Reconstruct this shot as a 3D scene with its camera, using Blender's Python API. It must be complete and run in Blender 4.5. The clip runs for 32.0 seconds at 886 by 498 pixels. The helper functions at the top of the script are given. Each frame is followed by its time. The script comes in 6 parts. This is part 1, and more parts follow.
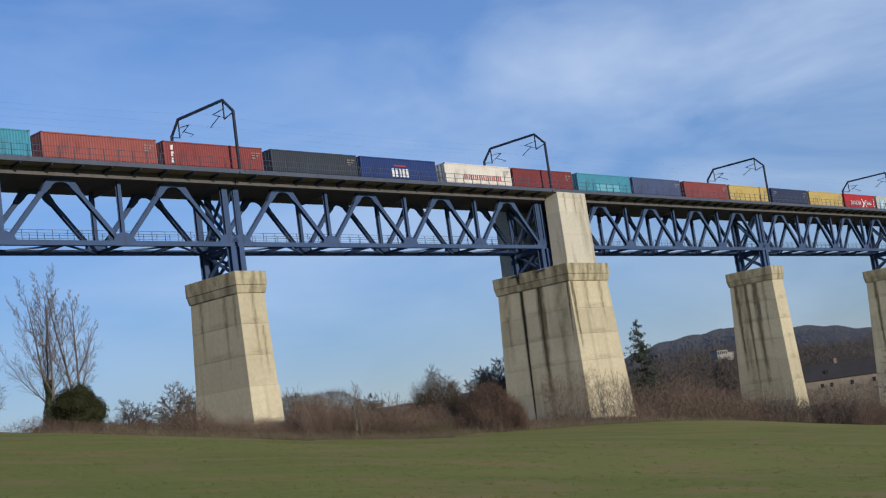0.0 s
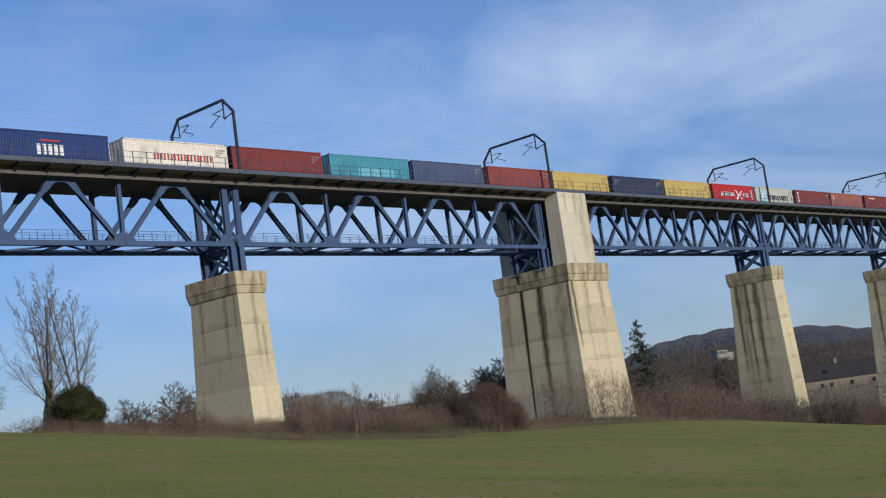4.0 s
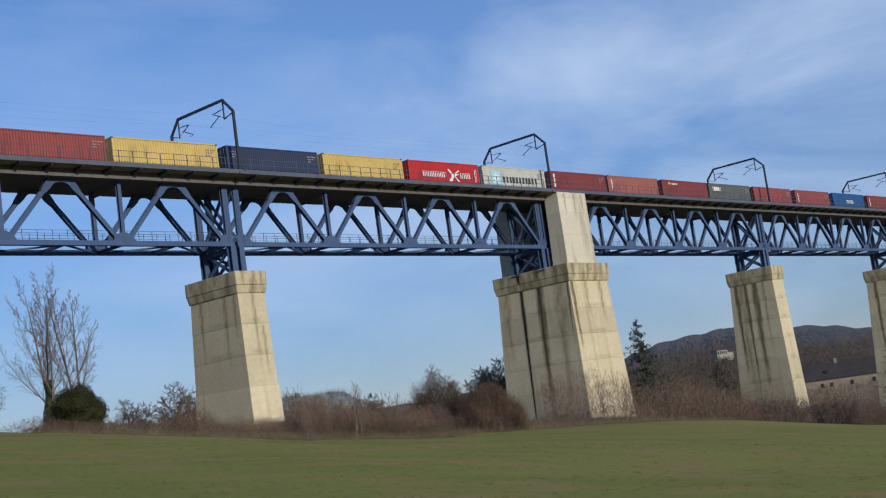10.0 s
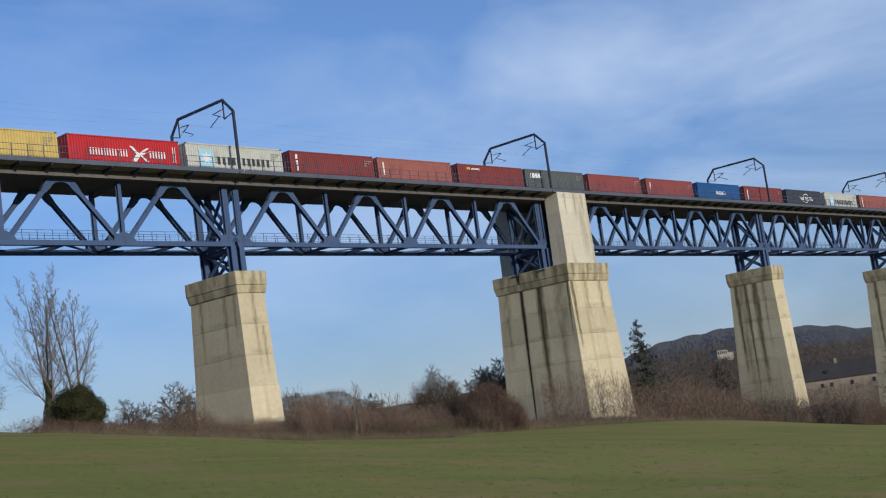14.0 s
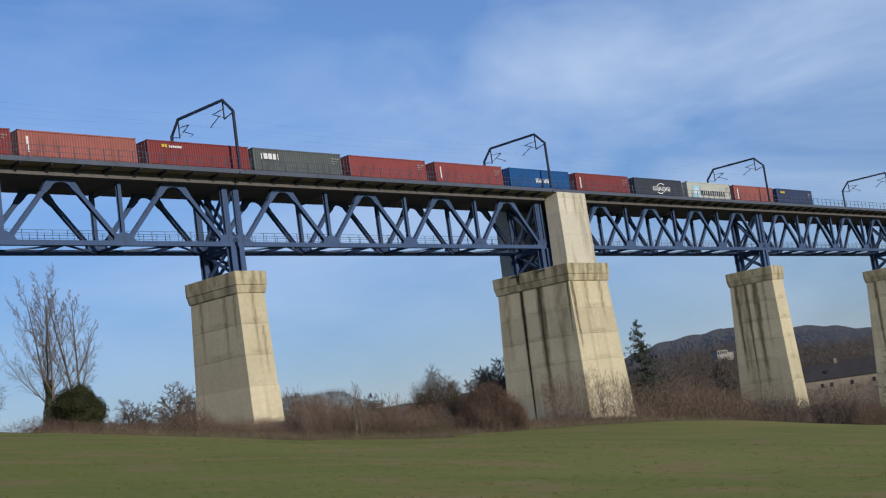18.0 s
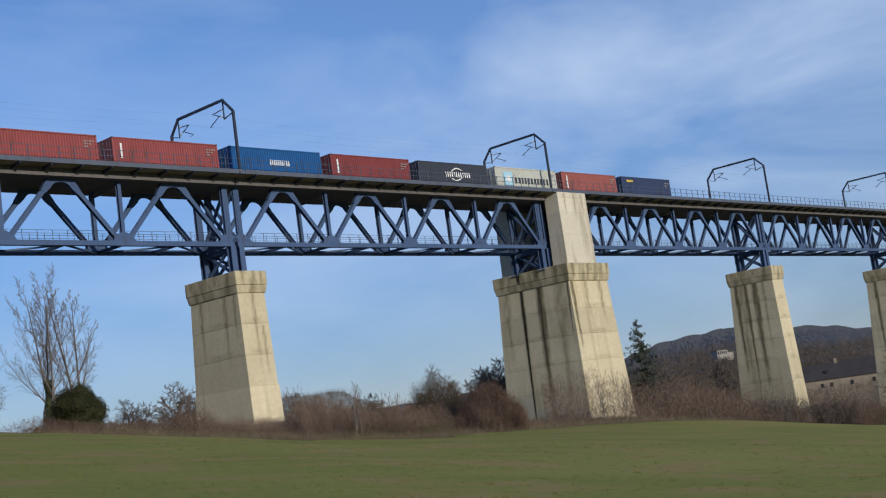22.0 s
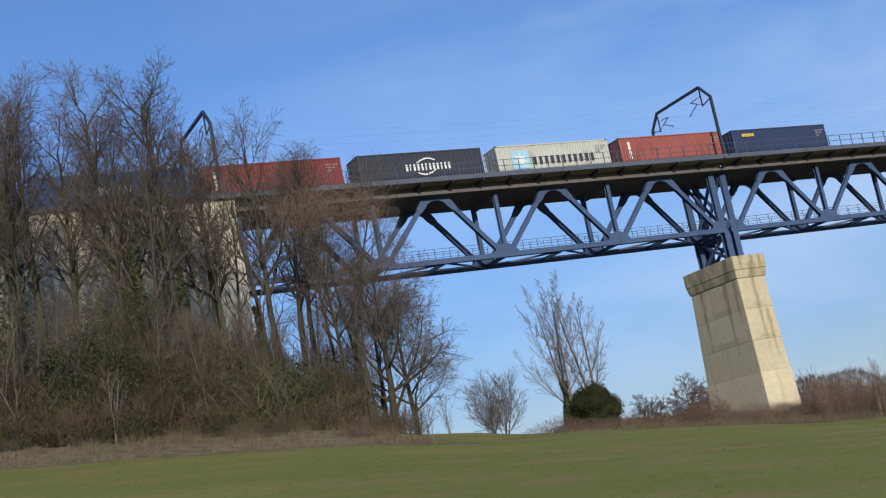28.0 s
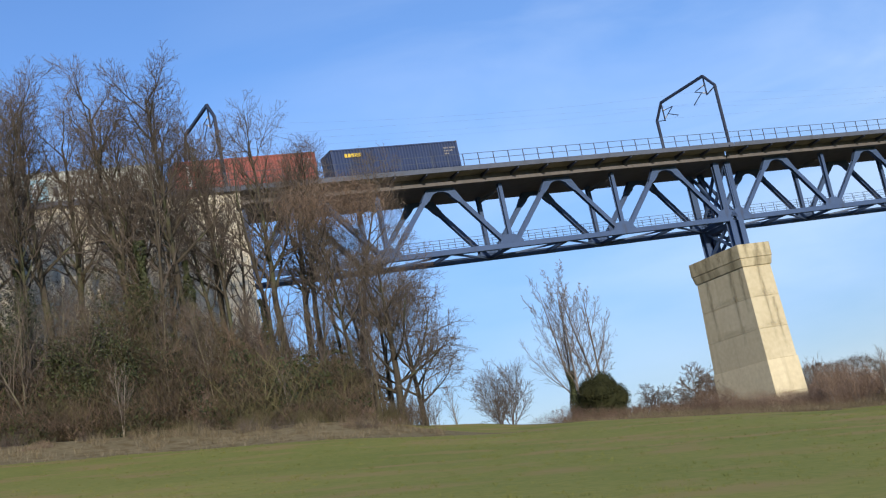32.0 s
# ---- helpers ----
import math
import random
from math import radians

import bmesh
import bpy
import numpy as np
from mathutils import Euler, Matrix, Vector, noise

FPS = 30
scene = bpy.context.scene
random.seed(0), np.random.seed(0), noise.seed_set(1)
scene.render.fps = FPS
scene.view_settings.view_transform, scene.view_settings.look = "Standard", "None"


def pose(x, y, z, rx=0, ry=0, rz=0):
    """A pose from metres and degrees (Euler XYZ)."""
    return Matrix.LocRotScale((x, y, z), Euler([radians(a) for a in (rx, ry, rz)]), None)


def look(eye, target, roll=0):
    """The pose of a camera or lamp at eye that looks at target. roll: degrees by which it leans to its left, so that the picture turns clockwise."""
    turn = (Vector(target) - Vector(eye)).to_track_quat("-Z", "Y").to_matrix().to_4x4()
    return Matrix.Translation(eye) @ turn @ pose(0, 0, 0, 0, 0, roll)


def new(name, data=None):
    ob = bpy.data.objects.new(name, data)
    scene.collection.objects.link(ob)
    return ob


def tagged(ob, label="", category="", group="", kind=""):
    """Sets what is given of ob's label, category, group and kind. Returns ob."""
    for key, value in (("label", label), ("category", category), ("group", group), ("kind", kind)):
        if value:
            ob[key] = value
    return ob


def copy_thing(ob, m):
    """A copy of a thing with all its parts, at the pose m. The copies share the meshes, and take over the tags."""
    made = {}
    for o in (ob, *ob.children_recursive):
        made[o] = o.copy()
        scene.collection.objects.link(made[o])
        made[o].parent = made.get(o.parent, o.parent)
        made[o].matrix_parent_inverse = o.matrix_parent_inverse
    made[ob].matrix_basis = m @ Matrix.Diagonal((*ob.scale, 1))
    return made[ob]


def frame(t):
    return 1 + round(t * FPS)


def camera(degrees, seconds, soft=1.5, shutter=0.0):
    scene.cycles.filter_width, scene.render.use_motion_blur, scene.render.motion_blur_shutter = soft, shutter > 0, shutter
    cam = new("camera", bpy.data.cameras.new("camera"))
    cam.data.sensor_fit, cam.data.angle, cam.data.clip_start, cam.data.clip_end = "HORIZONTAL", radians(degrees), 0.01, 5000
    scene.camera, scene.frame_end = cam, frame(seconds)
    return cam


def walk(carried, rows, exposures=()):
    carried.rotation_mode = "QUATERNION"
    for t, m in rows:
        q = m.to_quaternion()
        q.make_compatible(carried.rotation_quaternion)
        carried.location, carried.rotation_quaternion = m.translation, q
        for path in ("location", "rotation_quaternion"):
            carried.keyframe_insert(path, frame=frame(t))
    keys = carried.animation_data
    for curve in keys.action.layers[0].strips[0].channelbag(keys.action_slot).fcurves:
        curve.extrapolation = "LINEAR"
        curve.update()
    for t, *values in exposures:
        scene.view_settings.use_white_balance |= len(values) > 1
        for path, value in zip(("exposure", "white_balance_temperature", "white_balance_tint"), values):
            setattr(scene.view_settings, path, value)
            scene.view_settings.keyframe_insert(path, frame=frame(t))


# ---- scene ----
SLOPE = 0.007                      # the line climbs gently towards +x
EYE = Vector((-81.73, -100.42, -21.30))


def aim(yaw, pitch, roll):
    """A view from the tripod: yaw to the left of +y, pitch up, roll, in degrees."""
    a, b = radians(yaw), radians(pitch)
    ahead = Vector((-math.sin(a) * math.cos(b), math.cos(a) * math.cos(b), math.sin(b)))
    return look(EYE, EYE + 100 * ahead, roll)


# ---- camera ----
cam = camera(37.123, 32.0, soft=1.2)
walk(cam, [
    (0.0, aim(-48.105, 8.021, -7.907)),
    (24.4, aim(-48.105, 8.021, -7.907)),
    (26.5, aim(-37.890, 9.808, -9.568)),
    (27.0, aim(-34.228, 10.221, -10.055)),
    (27.5, aim(-30.749, 10.675, -10.691)),
    (28.0, aim(-26.839, 11.160, -11.195)),
    (28.5, aim(-24.484, 11.556, -11.525)),
    (29.0, aim(-22.778, 11.719, -11.713)),
    (29.5, aim(-22.970, 11.724, -11.610)),
    (30.0, aim(-23.918, 11.590, -11.560)),
    (30.5, aim(-25.012, 11.397, -11.530)),
    (31.0, aim(-26.517, 10.791, -11.690)),
    (31.5, aim(-26.523, 10.795, -11.667)),
    (32.0, aim(-26.532, 10.830, -11.661)),
], exposures=[(0, -0.06, 6500, 10), (24.5, -0.06, 6500, 10), (27.0, -0.08, 6540, 10), (28.5, 0.30, 6640, 10), (30.0, 0.47, 6790, 10), (32.0, 0.45, 6720, 10)])

# ---- world and sun ----
SUN_AZ, SUN_EL = 194.0, 14.0       # degrees clockwise from +y, and up
world = bpy.data.worlds.new("sky")
scene.world = world
world.use_nodes = True
wn, wl = world.node_tree.nodes, world.node_tree.links
wn.clear()
sky = wn.new("ShaderNodeTexSky")
sky.sky_type = "NISHITA"
sky.sun_disc = False
sky.sun_elevation, sky.sun_rotation = radians(SUN_EL), radians(SUN_AZ)
sky.altitude, sky.air_density, sky.dust_density, sky.ozone_density = 200, 1.0, 0.0, 5.0
tco = wn.new("ShaderNodeTexCoord")
mp = wn.new("ShaderNodeMapping")
mp.inputs["Rotation"].default_value = (radians(8), radians(24), radians(30))
mp.inputs["Scale"].default_value = (1.2, 3.0, 7.0)
cir = wn.new("ShaderNodeTexNoise")
cir.inputs["Scale"].default_value, cir.inputs["Detail"].default_value = 1.5, 6.0
cir.inputs["Roughness"].default_value, cir.inputs["Distortion"].default_value = 0.52, 0.4
ramp = wn.new("ShaderNodeMapRange")
ramp.inputs["From Min"].default_value, ramp.inputs["From Max"].default_value = 0.36, 0.80
ramp.inputs["To Min"].default_value, ramp.inputs["To Max"].default_value = 0.05, 0.62
cmix = wn.new("ShaderNodeMix")
cmix.data_type = "RGBA"
cmix.inputs[7].default_value = (4.6, 5.5, 6.9, 1)
bg = wn.new("ShaderNodeBackground")
bg.inputs["Strength"].default_value = 0.14
wout = wn.new("ShaderNodeOutputWorld")
wl.new(tco.outputs["Generated"], mp.inputs["Vector"])
wl.new(mp.outputs[0], cir.inputs["Vector"])
wl.new(cir.outputs["Fac"], ramp.inputs["Value"])
side = wn.new("ShaderNodeMapRange")
side.inputs["From Min"].default_value, side.inputs["From Max"].default_value = 0.25, 0.9
side.inputs["To Min"].default_value, side.inputs["To Max"].default_value = 0.06, 1.45
sepx = wn.new("ShaderNodeSeparateXYZ")
wl.new(tco.outputs["Generated"], sepx.inputs[0])
wl.new(sepx.outputs[0], side.inputs["Value"])
veil = wn.new("ShaderNodeMath")
veil.operation = "MULTIPLY"
wl.new(ramp.outputs[0], veil.inputs[0])
wl.new(side.outputs[0], veil.inputs[1])
tint = wn.new("ShaderNodeMix")
tint.data_type, tint.blend_type = "RGBA", "MULTIPLY"
tint.inputs[0].default_value = 1.0
# the haze-free winter air keeps the low sky from bleaching
sepz = wn.new("ShaderNodeSeparateXYZ")
wl.new(tco.outputs["Generated"], sepz.inputs[0])
low = wn.new("ShaderNodeMapRange")
low.inputs["From Min"].default_value, low.inputs["From Max"].default_value = 0.0, 0.32
low.interpolation_type = "SMOOTHSTEP"
wl.new(sepz.outputs[2], low.inputs["Value"])
dim = wn.new("ShaderNodeMix")
dim.data_type = "RGBA"
dim.inputs[6].default_value, dim.inputs[7].default_value = (0.58, 0.53, 0.625, 1), (0.895, 0.895, 1.01, 1)
wl.new(low.outputs[0], dim.inputs[0])
wl.new(dim.outputs[2], tint.inputs[7])
thin = wn.new("ShaderNodeMapRange")
thin.inputs["From Min"].default_value, thin.inputs["From Max"].default_value = 0.02, 0.25
thin.inputs["To Min"].default_value, thin.inputs["To Max"].default_value = 0.45, 1.1
wl.new(sepz.outputs[2], thin.inputs["Value"])
spread = wn.new("ShaderNodeMath")
spread.operation = "MULTIPLY"
wl.new(veil.outputs[0], spread.inputs[0])
wl.new(thin.outputs[0], spread.inputs[1])
wl.new(spread.outputs[0], cmix.inputs[0])
wl.new(sky.outputs[0], tint.inputs[6])
wl.new(tint.outputs[2], cmix.inputs[6])
wl.new(cmix.outputs[2], bg.inputs["Color"])
wl.new(bg.outputs[0], wout.inputs["Surface"])

sun = new("sun", bpy.data.lights.new("sun", "SUN"))
sun.data.energy, sun.data.angle, sun.data.color = 3.1, radians(0.5), (1.0, 0.91, 0.76)
to_sun = Vector((math.sin(radians(SUN_AZ)) * math.cos(radians(SUN_EL)), math.cos(radians(SUN_AZ)) * math.cos(radians(SUN_EL)), math.sin(radians(SUN_EL))))
sun.matrix_world = look(to_sun * 400, (0, 0, 0))


# ---- materials ----
def rgb(r, g, b):
    """A linear colour from 0..255 display values."""
    return tuple(((c / 255) / 12.92 if c / 255 < 0.04045 else ((c / 255 + 0.055) / 1.055) ** 2.4) for c in (r, g, b)) + (1,)


def shade(c, k):
    return (c[0] * k, c[1] * k, c[2] * k, 1)


def surface(name, a, b, rough=0.7, metal=0.0, big=0.3, fine=6.0, stretch=(1, 1, 1), bump=0.1, bump_scale=20.0, stain=None, stain_at=(0.52, 0.7), stain_scale=(1, 1, 0.08), per_object=0.0, per_island=0.0, spec=0.3, third=None):
    """A two-scale mottled surface between colours a and b, with optional stains of a third colour and a fine relief."""
    m = bpy.data.materials.new(name)
    m.use_nodes = True
    n, l = m.node_tree.nodes, m.node_tree.links
    p = n["Principled BSDF"]
    co = n.new("ShaderNodeTexCoord")
    mpg = n.new("ShaderNodeMapping")
    mpg.inputs["Scale"].default_value = stretch
    l.new(co.outputs["Object"], mpg.inputs["Vector"])
    src = mpg.outputs[0]
    if per_object:
        info = n.new("ShaderNodeObjectInfo")
        mul = n.new("ShaderNodeMath")
        mul.operation = "MULTIPLY"
        mul.inputs[1].default_value = 40.0
        l.new(info.outputs["Random"], mul.inputs[0])
        l.new(mul.outputs[0], mpg.inputs["Location"])
    n1, n2 = n.new("ShaderNodeTexNoise"), n.new("ShaderNodeTexNoise")
    n1.inputs["Scale"].default_value, n1.inputs["Detail"].default_value = big, 5.0
    n2.inputs["Scale"].default_value, n2.inputs["Detail"].default_value = fine, 6.0
    l.new(src, n1.inputs["Vector"])
    l.new(src, n2.inputs["Vector"])
    add = n.new("ShaderNodeMath")
    add.operation = "MULTIPLY_ADD"
    add.inputs[1].default_value = 0.5
    l.new(n2.outputs["Fac"], add.inputs[0])
    half = n.new("ShaderNodeMath")
    half.operation = "MULTIPLY"
    half.inputs[1].default_value = 0.5
    l.new(n1.outputs["Fac"], half.inputs[0])
    l.new(half.outputs[0], add.inputs[2])
    mr = n.new("ShaderNodeMapRange")
    mr.inputs["From Min"].default_value, mr.inputs["From Max"].default_value = 0.32, 0.68
    l.new(add.outputs[0], mr.inputs["Value"])
    mix = n.new("ShaderNodeMix")
    mix.data_type = "RGBA"
    mix.inputs[6].default_value, mix.inputs[7].default_value = a, b
    l.new(mr.outputs[0], mix.inputs[0])
    col = mix.outputs[2]
    if stain:
        ms = n.new("ShaderNodeMapping")
        ms.inputs["Scale"].default_value = stain_scale
        l.new(co.outputs["Object"], ms.inputs["Vector"])
        n3 = n.new("ShaderNodeTexNoise")
        n3.inputs["Scale"].default_value, n3.inputs["Detail"].default_value = 1.0, 6.0
        l.new(ms.outputs[0], n3.inputs["Vector"])
        r3 = n.new("ShaderNodeMapRange")
        r3.inputs["From Min"].default_value, r3.inputs["From Max"].default_value = stain_at
        r3.inputs["To Max"].default_value = 0.8
        l.new(n3.outputs["Fac"], r3.inputs["Value"])
        mx = n.new("ShaderNodeMix")
        mx.data_type = "RGBA"
        mx.inputs[7].default_value = stain
        l.new(r3.outputs[0], mx.inputs[0])
        l.new(col, mx.inputs[6])
        col = mx.outputs[2]
    if third:
        n4 = n.new("ShaderNodeTexNoise")
        n4.inputs["Scale"].default_value, n4.inputs["Detail"].default_value = big * 3.1, 3.0
        l.new(src, n4.inputs["Vector"])
        r4 = n.new("ShaderNodeMapRange")
        r4.inputs["From Min"].default_value, r4.inputs["From Max"].default_value = 0.5, 0.66
        l.new(n4.outputs["Fac"], r4.inputs["Value"])
        m4 = n.new("ShaderNodeMix")
        m4.data_type = "RGBA"
        m4.inputs[7].default_value = third
        l.new(r4.outputs[0], m4.inputs[0])
        l.new(col, m4.inputs[6])
        col = m4.outputs[2]
    if per_object or per_island:
        if per_island:
            ran = n.new("ShaderNodeNewGeometry").outputs["Random Per Island"]
            amt = per_island
        else:
            ran, amt = info.outputs["Random"], per_object
        vr = n.new("ShaderNodeMapRange")
        vr.inputs["To Min"].default_value, vr.inputs["To Max"].default_value = 1 - amt, 1 + amt
        l.new(ran, vr.inputs["Value"])
        hs = n.new("ShaderNodeHueSaturation")
        l.new(vr.outputs[0], hs.inputs["Value"])
        l.new(col, hs.inputs["Color"])
        col = hs.outputs[0]
    l.new(col, p.inputs["Base Color"])
    p.inputs["Roughness"].default_value, p.inputs["Metallic"].default_value = rough, metal
    p.inputs["Specular IOR Level"].default_value = spec
    if bump:
        nb = n.new("ShaderNodeTexNoise")
        nb.inputs["Scale"].default_value, nb.inputs["Detail"].default_value = bump_scale, 4.0
        l.new(src, nb.inputs["Vector"])
        bp = n.new("ShaderNodeBump")
        bp.inputs["Strength"].default_value, bp.inputs["Distance"].default_value = bump, 0.05
        l.new(nb.outputs["Fac"], bp.inputs["Height"])
        l.new(bp.outputs[0], p.inputs["Normal"])
    return m


M_STEEL = surface("blue_grey_paint", (0.048, 0.082, 0.170, 1), (0.072, 0.116, 0.222, 1), rough=0.5, big=0.4, fine=9, bump=0.04, stain=(0.055, 0.055, 0.065, 1), stain_at=(0.6, 0.8), stain_scale=(1.5, 1.5, 0.4), per_object=0.06)
M_GIRDER = surface("grey_girder_paint", (0.115, 0.106, 0.108, 1), (0.16, 0.146, 0.142, 1), rough=0.6, big=0.3, fine=5, bump=0.05, stain=(0.09, 0.085, 0.08, 1), stain_at=(0.5, 0.75), stain_scale=(1.2, 1.2, 0.3))
M_DARK = surface("dark_portal_paint", (0.028, 0.036, 0.06, 1), (0.042, 0.05, 0.08, 1), rough=0.5, bump=0.02)
M_FASCIA = surface("galvanised_fascia", (0.080, 0.094, 0.128, 1), (0.11, 0.126, 0.165, 1), rough=0.55, big=0.25, fine=4, bump=0.03, stain=(0.06, 0.06, 0.065, 1), stain_at=(0.55, 0.75), stain_scale=(0.8, 0.8, 0.3))
M_RAIL = surface("galvanised_rail", (0.062, 0.078, 0.115, 1), (0.085, 0.102, 0.145, 1), rough=0.5, metal=0.0, bump=0.0)
M_CONC = surface("weathered_concrete", (0.54, 0.465, 0.305, 1), (0.68, 0.60, 0.42, 1), rough=0.9, big=0.22, fine=2.5, bump=0.25, bump_scale=9, stain=(0.42, 0.355, 0.225, 1), stain_at=(0.52, 0.76), stain_scale=(0.9, 0.9, 0.07), per_object=0.10, spec=0.15)
M_CAP = surface("stained_cap_concrete", (0.42, 0.355, 0.225, 1), (0.60, 0.53, 0.36, 1), rough=0.9, big=0.5, fine=3, bump=0.3, bump_scale=8, stain=(0.19, 0.16, 0.095, 1), stain_at=(0.43, 0.64), stain_scale=(1.0, 1.0, 0.25), spec=0.15)
M_TOWER = surface("pale_concrete", (0.60, 0.54, 0.42, 1), (0.70, 0.65, 0.53, 1), rough=0.9, big=0.3, fine=2.5, bump=0.2, bump_scale=8, stain=(0.34, 0.30, 0.21, 1), stain_at=(0.52, 0.74), stain_scale=(0.8, 0.8, 0.1), per_object=0.05, spec=0.15)
M_SLAB = surface("deck_slab_concrete", (0.29, 0.245, 0.185, 1), (0.39, 0.335, 0.26, 1), rough=0.9, big=0.4, fine=3, bump=0.15, stain=(0.16, 0.14, 0.10, 1), stain_at=(0.5, 0.72), stain_scale=(0.5, 0.5, 0.5), spec=0.15)


def soft_stain(name, dark, most, gain=1.0):
    """A damp streak: opaque in the middle, fading to nothing at its sides and foot."""
    m = surface(name, dark, shade(dark, 1.6), rough=0.95, big=1, fine=5, bump=0.1, spec=0.1)
    n, l = m.node_tree.nodes, m.node_tree.links
    uv = n.new("ShaderNodeUVMap")
    sep = n.new("ShaderNodeSeparateXYZ")
    l.new(uv.outputs[0], sep.inputs[0])
    mp_ = n.new("ShaderNodeMapping")
    mp_.inputs["Scale"].default_value = (1.4, 3.0, 1)
    l.new(uv.outputs[0], mp_.inputs["Vector"])
    nz = n.new("ShaderNodeTexNoise")
    nz.inputs["Scale"].default_value, nz.inputs["Detail"].default_value = 2.0, 6.0
    l.new(mp_.outputs[0], nz.inputs["Vector"])

    def calc(op, x, y):
        q = n.new("ShaderNodeMath")
        q.operation = op
        for i, w in enumerate((x, y)):
            if isinstance(w, (int, float)):
                q.inputs[i].default_value = w
            else:
                l.new(w, q.inputs[i])
        return q.outputs[0]
    away = calc("ABSOLUTE", calc("SUBTRACT", sep.outputs[0], 0.5), 0)
    body = calc("SUBTRACT", 1.0, calc("MULTIPLY", away, 2.0))
    body = calc("MULTIPLY", body, calc("POWER", calc("SUBTRACT", 1.0, sep.outputs[1]), 0.6))
    body = calc("MULTIPLY", body, calc("POWER", calc("MULTIPLY", nz.outputs["Fac"], 2.1), 2.5))
    body = calc("MINIMUM", calc("MULTIPLY", body, most * gain), most)
    clear, mixs = n.new("ShaderNodeBsdfTransparent"), n.new("ShaderNodeMixShader")
    l.new(body, mixs.inputs[0])
    l.new(clear.outputs[0], mixs.inputs[1])
    l.new(n["Principled BSDF"].outputs[0], mixs.inputs[2])
    l.new(mixs.outputs[0], n["Material Output"].inputs["Surface"])
    return m


M_STREAK = soft_stain("black_damp_streak", (0.06, 0.052, 0.035, 1), 0.74)
M_STREAK_SOFT = soft_stain("brown_damp_streak", (0.22, 0.18, 0.11, 1), 0.36)
M_STREAK_BLACK = soft_stain("black_wet_run", (0.030, 0.027, 0.020, 1), 0.90, 2.6)
M_STREAK_BROWN = soft_stain("brown_algae_run", (0.12, 0.098, 0.056, 1), 0.62, 1.7)
M_BAND = soft_stain("faint_joint_damp", (0.30, 0.26, 0.17, 1), 0.20)
M_VALLEY = surface("valley_twigs", (0.092, 0.074, 0.060, 1), (0.135, 0.110, 0.086, 1), rough=1.0, big=0.03, fine=0.3, bump=0.0, per_island=0.3, spec=0.0)
M_BALLAST = surface("ballast", (0.16, 0.14, 0.12, 1), (0.30, 0.27, 0.24, 1), rough=1, big=1, fine=14, bump=0.8, bump_scale=12)
M_RUST = surface("rusty_steel", (0.10, 0.06, 0.04, 1), (0.17, 0.11, 0.08, 1), rough=0.7, metal=0.4, bump=0.1)
M_SLEEPER = surface("sleeper_concrete", (0.30, 0.29, 0.27, 1), (0.42, 0.40, 0.37, 1), rough=0.95, bump=0.1)
M_WAGON = surface("dirty_wagon_paint", (0.05, 0.045, 0.04, 1), (0.09, 0.08, 0.07, 1), rough=0.8, fine=8, bump=0.1)
M_WIRE = surface("dark_wire", (0.12, 0.13, 0.15, 1), (0.16, 0.17, 0.19, 1), rough=0.6, metal=0.0, bump=0.0)
M_INSUL = surface("porcelain", (0.55, 0.55, 0.55, 1), (0.65, 0.65, 0.65, 1), rough=0.25, bump=0.0, spec=0.5)
M_GRASS = surface("meadow", (0.180, 0.208, 0.052, 1), (0.315, 0.288, 0.088, 1), rough=1.0, big=0.11, fine=5.0, bump=0.4, bump_scale=9, stretch=(0.75, 1.0, 1), third=(0.32, 0.242, 0.10, 1), spec=0.05)
M_BLADE = surface("grass_blades", (0.195, 0.218, 0.06, 1), (0.285, 0.272, 0.086, 1), rough=0.9, big=0.11, fine=2.2, stretch=(0.75, 1.0, 1), bump=0.0, per_island=0.10, spec=0.1)
_n, _l = M_BLADE.node_tree.nodes, M_BLADE.node_tree.links
_glow, _mix = _n.new("ShaderNodeBsdfTranslucent"), _n.new("ShaderNodeMixShader")
_l.new(_n["Principled BSDF"].inputs["Base Color"].links[0].from_socket, _glow.inputs["Color"])
_mix.inputs[0].default_value = 0.4
_l.new(_n["Principled BSDF"].outputs[0], _mix.inputs[1])
_l.new(_glow.outputs[0], _mix.inputs[2])
_l.new(_mix.outputs[0], _n["Material Output"].inputs["Surface"])
M_STRAW = surface("dry_grass", (0.15, 0.122, 0.078, 1), (0.215, 0.178, 0.118, 1), rough=0.95, bump=0.0, per_island=0.35, spec=0.1)
M_BARK = surface("bare_bark", (0.050, 0.043, 0.033, 1), (0.092, 0.079, 0.061, 1), rough=0.95, big=0.6, fine=5, stretch=(1, 1, 0.3), bump=0.4, bump_scale=14, stain=(0.10, 0.12, 0.06, 1), stain_at=(0.5, 0.72), stain_scale=(0.7, 0.7, 0.4), per_object=0.15, spec=0.1)
M_TWIG = surface("twigs", (0.096, 0.079, 0.066, 1), (0.148, 0.122, 0.102, 1), rough=0.95, big=0.3, fine=2, bump=0.0, per_object=0.18, spec=0.1)
# the hawthorn's dark brown; for undergrowth, the wood's inner shade put into the colour
M_BRUSH = surface("dark_brush_with_shade", (0.060, 0.046, 0.033, 1), (0.112, 0.086, 0.062, 1), rough=0.95, big=0.15, fine=1.0, bump=0.0, per_island=0.35, spec=0.1)
M_TWIG_RED = surface("reddish_twigs", (0.140, 0.098, 0.074, 1), (0.215, 0.154, 0.118, 1), rough=0.95, big=0.3, fine=2, bump=0.0, per_object=0.25, spec=0.1)
